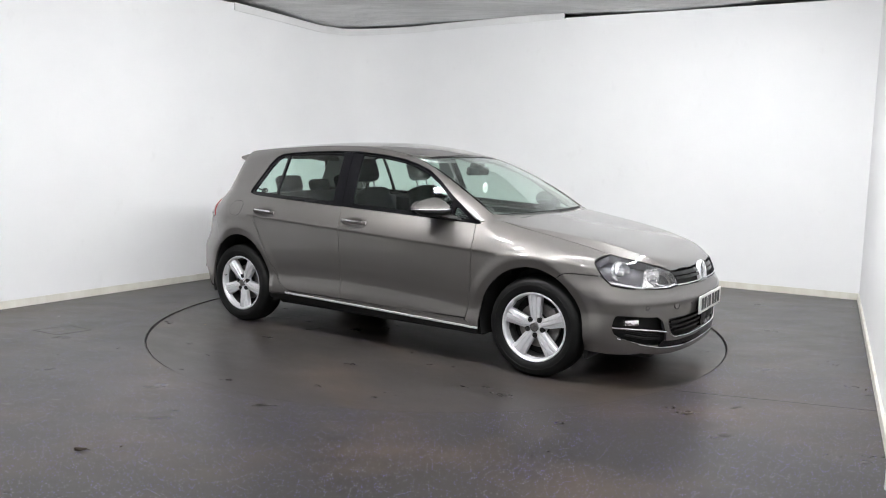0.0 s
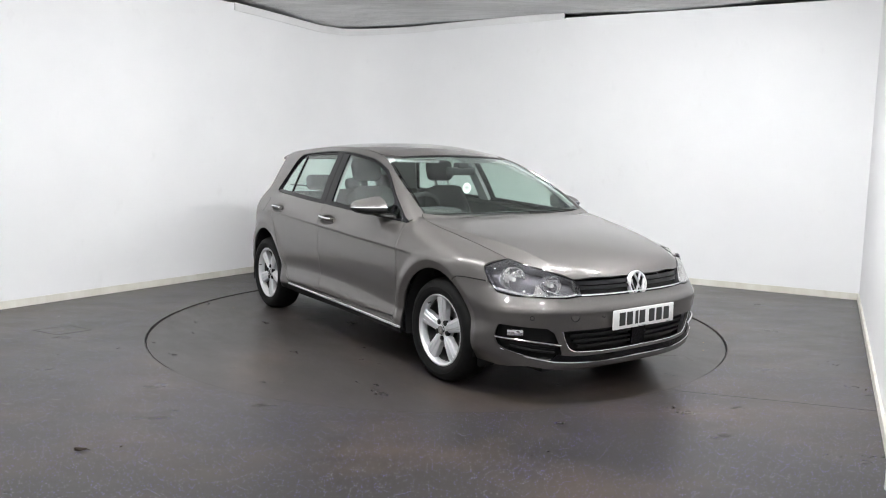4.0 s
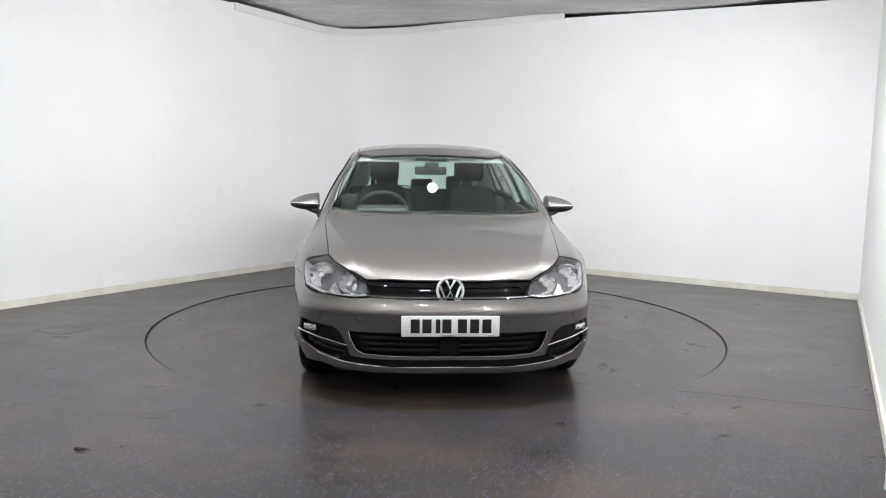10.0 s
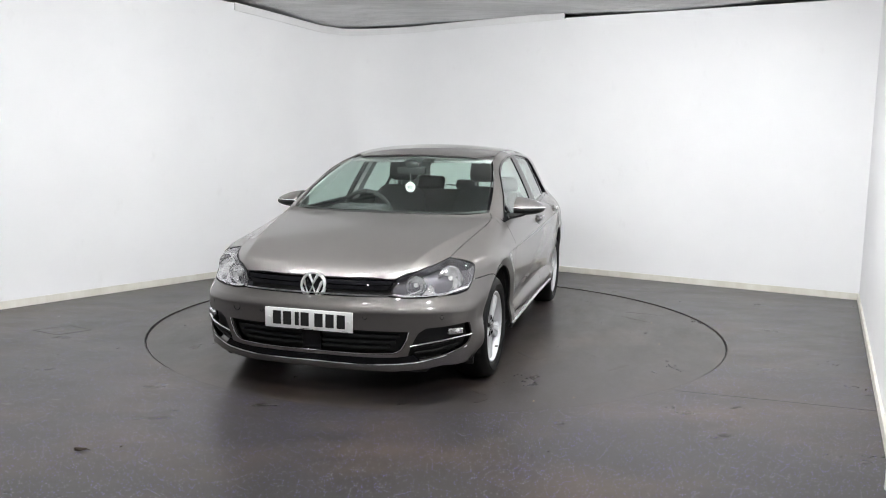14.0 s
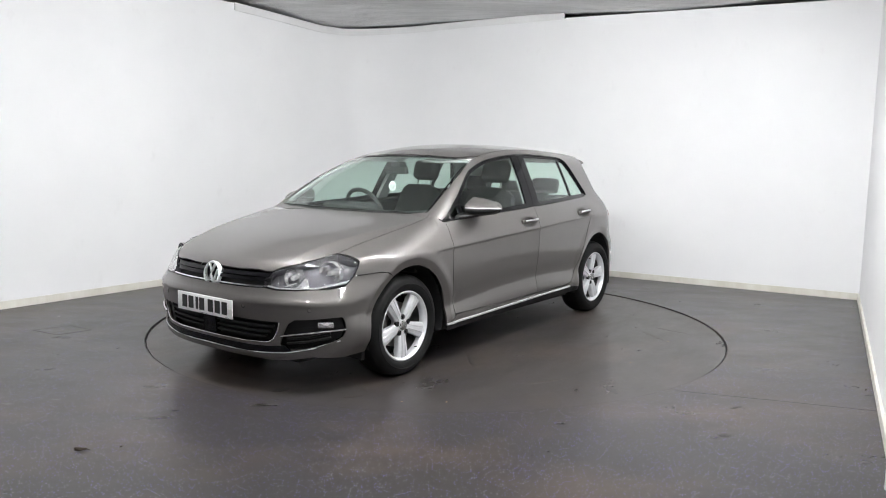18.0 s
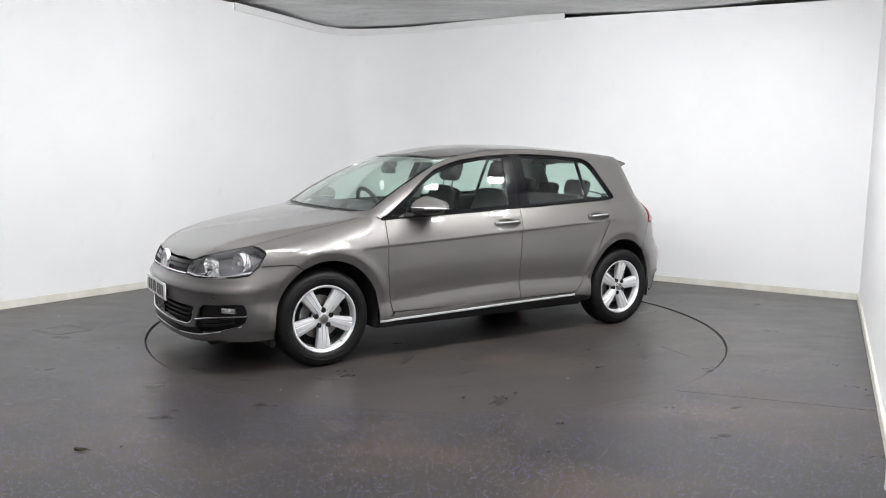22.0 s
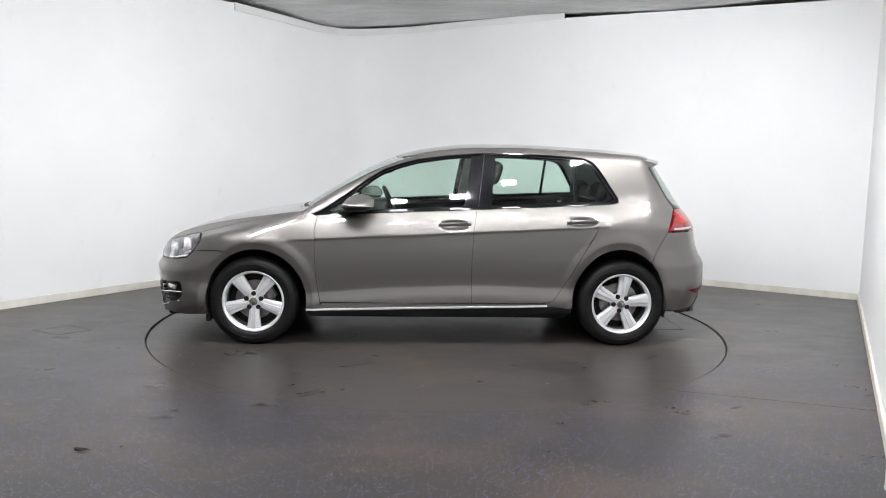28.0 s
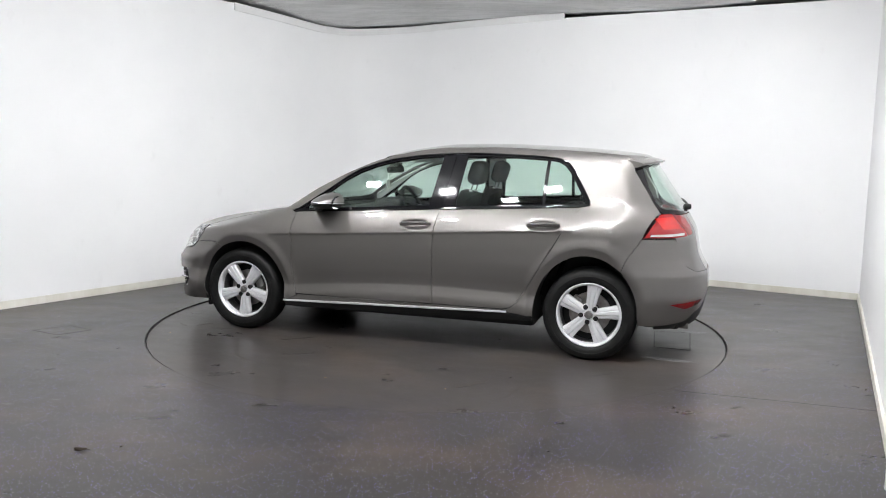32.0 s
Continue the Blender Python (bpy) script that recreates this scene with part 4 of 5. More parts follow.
        rings.append([bm.verts.new((x + 0.16 * s**2.2, y, z - 0.034 * s**2.2)) for x, z in sec])
    for a, b in zip(rings, rings[1:]):
        for k in range(len(sec)):
            j = (k + 1) % len(sec)
            bm.faces.new((a[k], a[j], b[j], b[k]))
    bm.faces.new(rings[0])
    bm.faces.new(rings[-1][::-1])
    part("roof_spoiler", bm, PAINT, car)
    part("rear_wiper", tube(hook("rear", (0.0, 1.005), (-0.12, 1.03), (-0.25, 1.045), (-0.38, 1.055), out=0.016), 0.010, squash=0.7), BLACK, car, "black rear wiper arm")
    part("rear_wiper_cap", moved(turned([(0, 0.02), (0.018, 0.018), (0.022, 0.0), (0.022, -0.03)], 16), Matrix.Translation(hook("rear", (0.0, 1.005), out=0.012)[0]) @ pose(0, 0, 0, 0, 0, 90)), BLACK, car)


build_windows()


# ---------------------------------------------------------------- lamps and bumpers
def build_lamps():
    lamp = [tuple(q) for q in flat("nose", LAMP_TOP + LAMP_OUT + LAMP_LOW)]
    for mirror in (False, True):
        s = -1 if mirror else 1
        unit = part("headlamp", panel("nose", lamp, mat=HOUSING, step=0.022, out=-0.060, thick=0.006, mirror=mirror), HOUSING, car, "clear halogen headlamp with two silver reflector bowls")
        lens = part("lens", panel("nose", lamp, mat=LENS, step=0.022, out=0.001, thick=0.004, mirror=mirror), LENS, unit, "clear plastic lens")
        lens.visible_shadow = False
        rimline = hook("nose", *lamp, lamp[0], out=0.0)
        deep = hook("nose", *lamp, lamp[0], out=-0.062)
        bm = bmesh.new()
        ring = [[bm.verts.new((q[0], s * q[1], q[2])) for q in l] for l in (rimline, deep)]
        for k in range(len(rimline) - 1):
            bm.faces.new((ring[0][k], ring[0][k + 1], ring[1][k + 1], ring[1][k]))
        part("side_wall", bm, HOUSING, unit)
        part("seal", tube(flip(rimline) if mirror else rimline, 0.0035), GLOSS_BLACK, unit)
        for (y, z), r in (((0.722, 0.696), 0.066), ((0.560, 0.662), 0.052)):
            c = hook("front", (y, z), out=-0.036)[0]
            bowl = turned([(0.010, -0.034), (r * 0.45, -0.030), (r * 0.75, -0.018), (r * 0.95, -0.002), (r, 0.006), (r * 1.03, 0.006), (r * 1.03, -0.04)], 32)
            part("reflector", moved(bowl, Matrix.Translation((c[0], s * c[1], c[2])) @ pose(0, 0, 0, 0, 0, -90 + s * 12)), REFLECTOR, unit, "silver reflector bowl")
            bulb = turned([(0, 0.008), (0.012, 0.004), (0.015, -0.012), (0.012, -0.04)], 16)
            part("bulb", moved(bulb, Matrix.Translation((c[0], s * c[1], c[2])) @ pose(0, 0, 0, 0, 0, -90 + s * 12)), BULB, unit)
        strip_line = hook("nose", *N((0.445, 0.608), (0.50, 0.599), (0.60, 0.596), (0.70, 0.604)), *M((1.765, 0.632), (1.715, 0.664)), out=-0.012)
        part("daylight_strip", tube(flip(strip_line) if mirror else strip_line, 0.012, squash=0.8), REFLECTOR, unit, "chrome light strip")
        wedge = N((0.590, 0.603), (0.672, 0.606), (0.645, 0.630), (0.628, 0.662), (0.615, 0.632))
        part("divider", panel("nose", wedge, mat=REFLECTOR, step=0.012, out=-0.022, thick=0.012, gap=0, mirror=mirror), REFLECTOR, unit, "silver divider between the bowls")
        fin = hook("front", (0.632, 0.652), (0.640, 0.632), (0.650, 0.610), out=-0.030)
        part("indicator", tube(flip(fin) if mirror else fin, 0.017, 10, 0.6), REFLECTOR, unit)
        arm = hook("front", (0.50, 0.606), (0.55, 0.618), (0.59, 0.634), out=-0.034)
        part("side_light", tube(flip(arm) if mirror else arm, 0.010, 10, 0.6), REFLECTOR, unit)
    # upper grille
    recess = sym(N((0.0, 0.689), (0.2, 0.688), (0.462, 0.686), (0.452, 0.65), (0.438, 0.590), (0.2, 0.590), (0.0, 0.590)))
    grille = part("grille", panel("nose", recess, mat=BLACK, step=0.03, out=-0.035, thick=0.01), BLACK, car, "black slatted radiator grille with chrome strip")
    for z, mat, h, o in ((0.667, GLOSS_BLACK, 0.011, -0.008), (0.640, GLOSS_BLACK, 0.010, -0.008)):
        bar = sym(N((0.0, z + h), (0.2, z + h), (0.446, z + h), (0.440, z - h), (0.2, z - h), (0.0, z - h)))
        part("slat", panel("nose", bar, mat=mat, step=0.03, out=o, thick=0.02, gap=0), mat, grille)
    bar = sym(N((0.0, 0.605), (0.2, 0.605), (0.440, 0.605), (0.438, 0.598), (0.2, 0.598), (0.0, 0.598)))
    part("chrome_strip", panel("nose", bar, mat=CHROME, step=0.03, out=0.001, thick=0.02, gap=0), CHROME, grille, "thin chrome strip")
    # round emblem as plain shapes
    c = hook("front", (0.0, 0.650), out=0.0)[0]
    at = Matrix.Translation((c[0] - 0.008, 0, 0.637)) @ pose(0, 0, 0, 0, -10, 0) @ pose(0, 0, 0, 0, 0, -90)
    badge = part("emblem", moved(turned([(0, 0.001), (0.060, 0.001), (0.062, 0.0), (0.062, -0.03)], 40), at), GLOSS_BLACK, car, "round chrome emblem")
    part("ring", moved(turned([(0.060, 0.004), (0.064, 0.012), (0.072, 0.012), (0.076, 0.004), (0.074, -0.014), (0.060, -0.014)], 48, True), at), TRIM, badge)
    for pts in (((-0.024, 0.056), (0.0, 0.010), (0.024, 0.056)), ((-0.054, 0.024), (-0.024, -0.052), (0.0, -0.004), (0.024, -0.052), (0.054, 0.024))):
        part("bar", moved(tube([(x, 0.008, z) for x, z in pts], 0.0085, 6), at), TRIM, badge)
    # lower grille
    low = sym(N((0.0, 0.420), (0.28, 0.420), (0.552, 0.416), (0.535, 0.355), (0.508, 0.302), (0.45, 0.280), (0.2, 0.276), (0.0, 0.276)))
    lg = part("lower_grille", panel("nose", low, mat=BLACK, step=0.03, out=-0.05, thick=0.01), BLACK, car, "black slatted lower grille with chrome edge")
    for z, w in ((0.378, 0.49), (0.345, 0.47), (0.315, 0.44)):
        for s in (1, -1):
            b = N((s * 0.06, z + 0.006), (s * 0.3, z + 0.006), (s * w, z + 0.006), (s * w, z - 0.006), (s * 0.3, z - 0.006), (s * 0.06, z - 0.006))
            part("slat", panel("nose", b, mat=BLACK, step=0.03, out=-0.016, thick=0.025, gap=0), BLACK, lg)
    part("radar_cover", panel("nose", sym(N((0.0, 0.400), (0.055, 0.400), (0.055, 0.290), (0.0, 0.290))), mat=GLOSS_BLACK, step=0.03, out=-0.010, thick=0.03, gap=0), GLOSS_BLACK, lg)
    edge = N((0.541, 0.408), (0.533, 0.380), (0.520, 0.345), (0.500, 0.312), (0.475, 0.296), (0.45, 0.288), (0.30, 0.283), (0.15, 0.284), (0.0, 0.285))
    part("chrome_strip", tube(hook("nose", *(edge + [(-u, v) for u, v in edge[-2::-1]]), out=0.0), 0.004), CHROME, lg, "thin chrome edge")
    # gloss band and bright lip along the foot of the bumper
    top_e = N((0.0, 0.266), (0.2, 0.265), (0.38, 0.264), (0.48, 0.268), (0.54, 0.276), (0.56, 0.282))
    low_e = N((0.0, 0.226), (0.2, 0.224), (0.38, 0.224), (0.48, 0.229), (0.56, 0.236), (0.60, 0.243))
    part("lower_band", panel("nose", top_e + low_e[::-1] + [(-u, v) for u, v in low_e[1:]] + [(-u, v) for u, v in top_e[:0:-1]], mat=GLOSS_BLACK, step=0.02, out=0.0015, thick=0.006, gap=0), GLOSS_BLACK, car, "gloss black band")
    lip = [*low_e, *N((0.705, 0.268)), *M((1.842, 0.310))]
    part("bumper_lip", tube(hook("nose", *([(-u, v) for u, v in lip[::-1]] + lip[1:]), out=0.0), 0.0036), TRIM, car, "bright metal lip line")
    # fog lamps
    fog = [*N((0.595, 0.430), (0.70, 0.438)), *M((1.845, 0.451), (1.818, 0.441), (1.804, 0.37), (1.828, 0.312)), *N((0.705, 0.264), (0.60, 0.244), (0.52, 0.254), (0.54, 0.328))]
    for mirror in (False, True):
        s = -1 if mirror else 1
        f = part("fog_lamp", panel("nose", fog, mat=BLACK, step=0.025, out=-0.045, thick=0.008, mirror=mirror), BLACK, car, "fog lamp in a black recess with a chrome blade")
        blade = [*N((0.545, 0.330), (0.62, 0.345), (0.70, 0.358)), *M((1.835, 0.372), (1.815, 0.374))]
        line = hook("nose", *blade, out=0.0)
        part("chrome_blade", tube(flip(line) if mirror else line, 0.008, squash=0.8), CHROME, f)
        c = hook("front", (0.765, 0.402), out=-0.012)[0]
        body = block(-0.02, 0.010, -0.045, 0.045, -0.017, 0.017, 0.006)
        part("lens", moved(body, Matrix.Translation((c[0], s * c[1], c[2])) @ pose(0, 0, 0, 0, 0, s * 40)), REFLECTOR, f, "clear fog lamp lens")
        for q in (0.300, 0.325):
            line = hook("front", (0.57, q - 0.015), (0.68, q), (0.78, q + 0.025), out=-0.02)
            part("slat", tube(flip(line) if mirror else line, 0.007), BLACK, f)
    # sensors, tow eye cover
    for y, z, r in ((-0.479, 0.489, 0.024),):
        c = hook("front", (y, z), out=0.0005)[0]
        part("tow_eye_cover", moved(turned([(0.0, 0.001), (r - 0.002, 0.001), (r, -0.004)], 32), Matrix.Translation(c) @ pose(0, 0, 0, 0, 0, -90 - 18)), PAINT, car)
        part("cover_gap", moved(turned([(r, 0.0006), (r + 0.0025, 0.0006), (r + 0.0025, -0.004), (r, -0.004)], 32, True), Matrix.Translation(c) @ pose(0, 0, 0, 0, 0, -90 - 18)), GAP, car)
    for y in (-0.300, 0.315, -0.70, 0.70):
        c = hook("front", (y, 0.487), out=0.001)[0]
        ang = -90 + (12 if abs(y) < 0.5 else 42) * (1 if y > 0 else -1)
        part("parking_sensor", moved(turned([(0, 0.001), (0.009, 0.0), (0.011, -0.003)], 20), Matrix.Translation(c) @ pose(0, 0, 0, 0, 0, ang)), PAINT, car)
        part("sensor_ring", moved(turned([(0.0095, 0.0), (0.0125, 0.0), (0.0125, -0.004), (0.0095, -0.004)], 20, True), Matrix.Translation(c) @ pose(0, 0, 0, 0, 0, ang)), BLACK, car)
    # number plate with plain bars
    x = lift("front", [(0.0, 0.512)])[0][0] + 0.003
    plate = part("number_plate", moved(block(-0.004, 0.004, -0.26, 0.26, -0.0555, 0.0555, 0.003), Matrix.Translation((x, 0.0, 0.458))), PLATE, car, "white plate with seven black bars")
    for y in (-0.187, -0.125, -0.067, -0.020, 0.062, 0.127, 0.192):
        w = 0.012 if abs(y + 0.067) < 0.001 else 0.024
        part("bar", block(x + 0.0035, x + 0.0055, y - w, y + w, 0.422, 0.496), INK, plate, smooth=False)
    for y in (-0.235, 0.235):
        part("screw_cap", moved(turned([(0, 0.003), (0.006, 0.002), (0.008, 0.0)], 14), Matrix.Translation((x + 0.004, y, 0.458)) @ pose(0, 0, 0, 0, 0, -90)), PLATE, plate)
    part("maker_line", block(x + 0.0035, x + 0.005, -0.05, 0.03, 0.406, 0.4085), INK, plate, smooth=False)
    part("maker_line", block(x + 0.0035, x + 0.005, 0.20, 0.235, 0.406, 0.4085), INK, plate, smooth=False)
    part("plate_holder", block(x - 0.04, x - 0.0045, -0.22, 0.22, 0.425, 0.495), BLACK, car)
    # rear bumper and tail lamps
    T = lambda *p: via("side", "tail", *p)
    R = lambda *p: via("rear", "tail", *p)
    low_arch = [q for q in ARCH_R if q[0] < -1.525 and 0.28 < q[1]]
    half = [*R((0.0, 0.595), (0.3, 0.595), (0.557, 0.605), (0.618, 0.641), (0.657, 0.828)), *T(*BUMPER_SEAM_R), *T(*low_arch, (-1.640, 0.262))]
    half += [*T((-1.75, 0.252)), *R((0.58, 0.255), (0.3, 0.260), (0.0, 0.260))]
    part("rear_bumper", panel("tail", sym(half), mat=PAINT, step=0.022, gap=0.001), PAINT, car)
    skirt = [*R((0.0, 0.36), (0.3, 0.36), (0.52, 0.330), (0.60, 0.275)), *T((-1.84, 0.262), (-1.74, 0.256), (-1.74, 0.236)), *R((0.58, 0.228), (0.3, 0.225), (0.0, 0.225))]
    part("rear_diffuser", panel("tail", sym(skirt), mat=BLACK, step=0.03, out=0.003, gap=0), BLACK, car, "black plastic lower valance")
    lampr = [*T((-1.738, 0.986), (-1.695, 0.910), (-1.650, 0.838)), *R((0.66, 0.834), (0.56, 0.840), (0.44, 0.850), (0.40, 0.905), (0.39, 0.962), (0.52, 0.985))]
    white = [*T((-1.690, 0.848),), *R((0.70, 0.846), (0.58, 0.850), (0.57, 0.864), (0.70, 0.861)), *T((-1.698, 0.860))]
    for mirror in (False, True):
        t = part("tail_lamp", panel("tail", lampr, mat=RED, step=0.025, out=0.004, thick=0.03, mirror=mirror), RED, car, "red wrap-round tail lamp with a white strip")
        part("reverse_light", panel("tail", white, mat=BULB, step=0.02, out=0.0055, thick=0.006, gap=0, mirror=mirror), BULB, t, "white reversing light strip")
        inner = [*R((0.69, 0.960), (0.71, 0.890), (0.58, 0.890), (0.55, 0.965))]
        part("brake_light", panel("tail", inner, mat=RED_BRIGHT, step=0.025, out=0.0055, thick=0.006, gap=0, mirror=mirror), RED_BRIGHT, t, "bright orange-red light field")
        refl = [*R((0.750, 0.402), (0.62, 0.412), (0.50, 0.416), (0.54, 0.388), (0.66, 0.366))]
        part("rear_reflector", panel("tail", refl, mat=RED, step=0.02, out=0.006, thick=0.006, gap=0, mirror=mirror), RED, car, "red bumper reflector")
    part("exhaust_pipe", moved(turned([(0.028, 0.06), (0.032, 0.06), (0.032, -0.20), (0.028, -0.20)], 20, True), pose(-1.90, 0.52, 0.235, 0, 0, 90)), STEEL, car, "steel exhaust tip")
    part("exhaust_pipe", moved(turned([(0.028, 0.06), (0.032, 0.06), (0.032, -0.20), (0.028, -0.20)], 20, True), pose(-1.90, 0.44, 0.235, 0, 0, 90)), STEEL, car, "steel exhaust tip")


RED_BRIGHT = material("orange_red_lamp", (0.34, 0.008, 0.006), 0.1, 0.0, Coat_Weight=0.5)
build_lamps()


# ---------------------------------------------------------------- mirrors, handles
def cut(bm, co, no):
    bmesh.ops.bisect_plane(bm, geom=bm.verts[:] + bm.edges[:] + bm.faces[:], plane_co=co, plane_no=no, clear_outer=True)
    hole = [e for e in bm.edges if e.is_boundary]
    if hole:
        bmesh.ops.holes_fill(bm, edges=hole)
    return bm


def mirror_blob(grow=0.0):
    bm = bmesh.new()
    bmesh.ops.create_uvsphere(bm, u_segments=36, v_segments=24, radius=1)
    for v in bm.verts:
        x, y, z = v.co
        k = 1 / max(abs(y), math.sqrt(x * x + z * z)) if y < 0 else 1.0
        k = 1 + 0.75 * (k - 1)
        x, y, z = x * k, y * k, z * k
        inner = (1 - y) / 2
        high = 0.046 + 0.038 * inner if z > 0 else 0.040 + 0.012 * inner
        v.co = (0.578 + (0.100 + 0.022 * inner + grow) * x, 0.905 + (0.122 + grow) * y * (0.72 if y < 0 else 1.0), 1.000 + (high + grow) * z * (1 - 0.15 * x) - 0.008 * x)
    return cut(bm, (0.492, 0, 0), (-1, 0, -0.12))


def build_mirrors():
    for s in (1, -1):
        def side(bm):
            return bm if s == 1 else moved(bm, Matrix.Diagonal((1, -1, 1, 1)))
        cap = part("door_mirror", side(cut(mirror_blob(), (0.588, 0.9, 1.007), (0.05, 0.03, -1))), PAINT, car, "grey door mirror with a bright indicator strip")
        part("indicator_strip", side(cut(cut(mirror_blob(0.0015), (0.588, 0.9, 1.007), (-0.05, -0.03, 1)), (0.588, 0.9, 1.0035), (0.05, 0.03, -1))), ALLOY, cap, "bright silver indicator strip")
        part("lower_shell", side(cut(mirror_blob(-0.001), (0.588, 0.9, 1.002), (-0.05, -0.03, 1))), BLACK, cap, "black lower shell")
        glass_bm = bmesh.new()
        bmesh.ops.create_circle(glass_bm, cap_ends=True, segments=32, radius=1)
        moved(glass_bm, Matrix.Translation((0.489, 0.912, 1.006)) @ pose(0, 0, 0, 0, -97, 0) @ Matrix.Diagonal((0.048, 0.088, 1, 1)))
        part("mirror_glass", side(glass_bm), CHROME, cap, smooth=False)
        arm = tube([(0.700, 0.785, 0.945), (0.675, 0.825, 0.950), (0.64, 0.870, 0.962), (0.60, 0.90, 0.975)], 0.030, 12, 0.6)
        part("arm", side(arm), BLACK, cap)
        tri = [(0.770, 0.936), (0.735, 0.955), (0.680, 0.972), (0.650, 0.972), (0.650, 0.940)]
        part("mirror_base", panel("side", tri, mat=BLACK, step=0.03, out=0.003, thick=0.02, mirror=(s == -1), gap=0), BLACK, cap)


def build_handles():
    for x0, x1, z0, z1 in ((0.012, -0.213, 0.870, 0.880), (-0.895, -1.115, 0.896, 0.906)):
        xs = np.linspace(x0, x1, 11)
        mid = [(x, z0 + (z1 - z0) * i / 10) for i, x in enumerate(xs)]
        for s in (1, -1):
            bow = [0.002, 0.009, 0.015, 0.018, 0.020, 0.020, 0.020, 0.018, 0.015, 0.010, 0.003]
            base = np.array([(x, side_width(np.float64(x), np.float64(crease_z(x) + 0.012)) - 0.006 - 0.26 * (z - crease_z(x) - 0.012), z) for x, z in mid])
            pts = [(p[0], s * (p[1] + b), p[2] + 0.006) for p, b in zip(base, bow)]
            h = part("door_handle", tube(pts, 0.0115, 10, 1.35), PAINT, car, "grey door handle with a chrome blade")
            blade = [(p[0], p[1] + s * 0.0125, p[2] + 0.007) for p in pts[1:-1]]
            part("chrome_blade", tube(blade, 0.0042, 8, 1.6), CHROME, h, "chrome blade")
    flap = rounded([(-1.440, 0.972), (-1.285, 0.976), (-1.262, 0.865), (-1.40, 0.852)], 2)
    part("fuel_flap", panel("side", flap, mat=PAINT, step=0.02, out=0.0012, thick=0.004, gap=0.003, mirror=True), PAINT, car)
    part("flap_gap", panel("side", flap, mat=GAP, step=0.02, out=0.0004, thick=0.002, gap=0, mirror=True), GAP, car)


DARK_PAINT = material("recess_grey", (0.010, 0.010, 0.010), 0.55, 0.0, Specular_IOR_Level=0.2)
build_mirrors()
build_handles()


# ---------------------------------------------------------------- wheels
def spoke_mesh():
    st = [(0.018, 0.028, -0.018), (0.045, 0.031, -0.014), (0.070, 0.0335, -0.009), (0.100, 0.0365, -0.006), (0.135, 0.0405, -0.004), (0.165, 0.0445, -0.003), (0.192, 0.050, -0.003), (0.209, 0.058, -0.005)]
    bm = bmesh.new()
    rings = []
    for r, w, y in st:
        deep = -0.050 if r < 0.19 else -0.035
        rings.append([bm.verts.new((u, v, r)) for u, v in ((-w, deep), (-w, y - 0.012), (-w * 0.86, y - 0.006), (-w * 0.46, y - 0.002), (-w * 0.38, y - 0.007), (-w * 0.26, y), (w * 0.26, y), (w * 0.38, y - 0.007), (w * 0.46, y - 0.002), (w * 0.86, y - 0.006), (w, y - 0.012), (w, deep))])
    for a, b in zip(rings, rings[1:]):
        for k in range(len(a)):
            j = (k + 1) % len(a)
            bm.faces.new((a[k], b[k], b[j], a[j]))
    bm.faces.new(rings[0])
    bm.faces.new(rings[-1][::-1])
    return bm


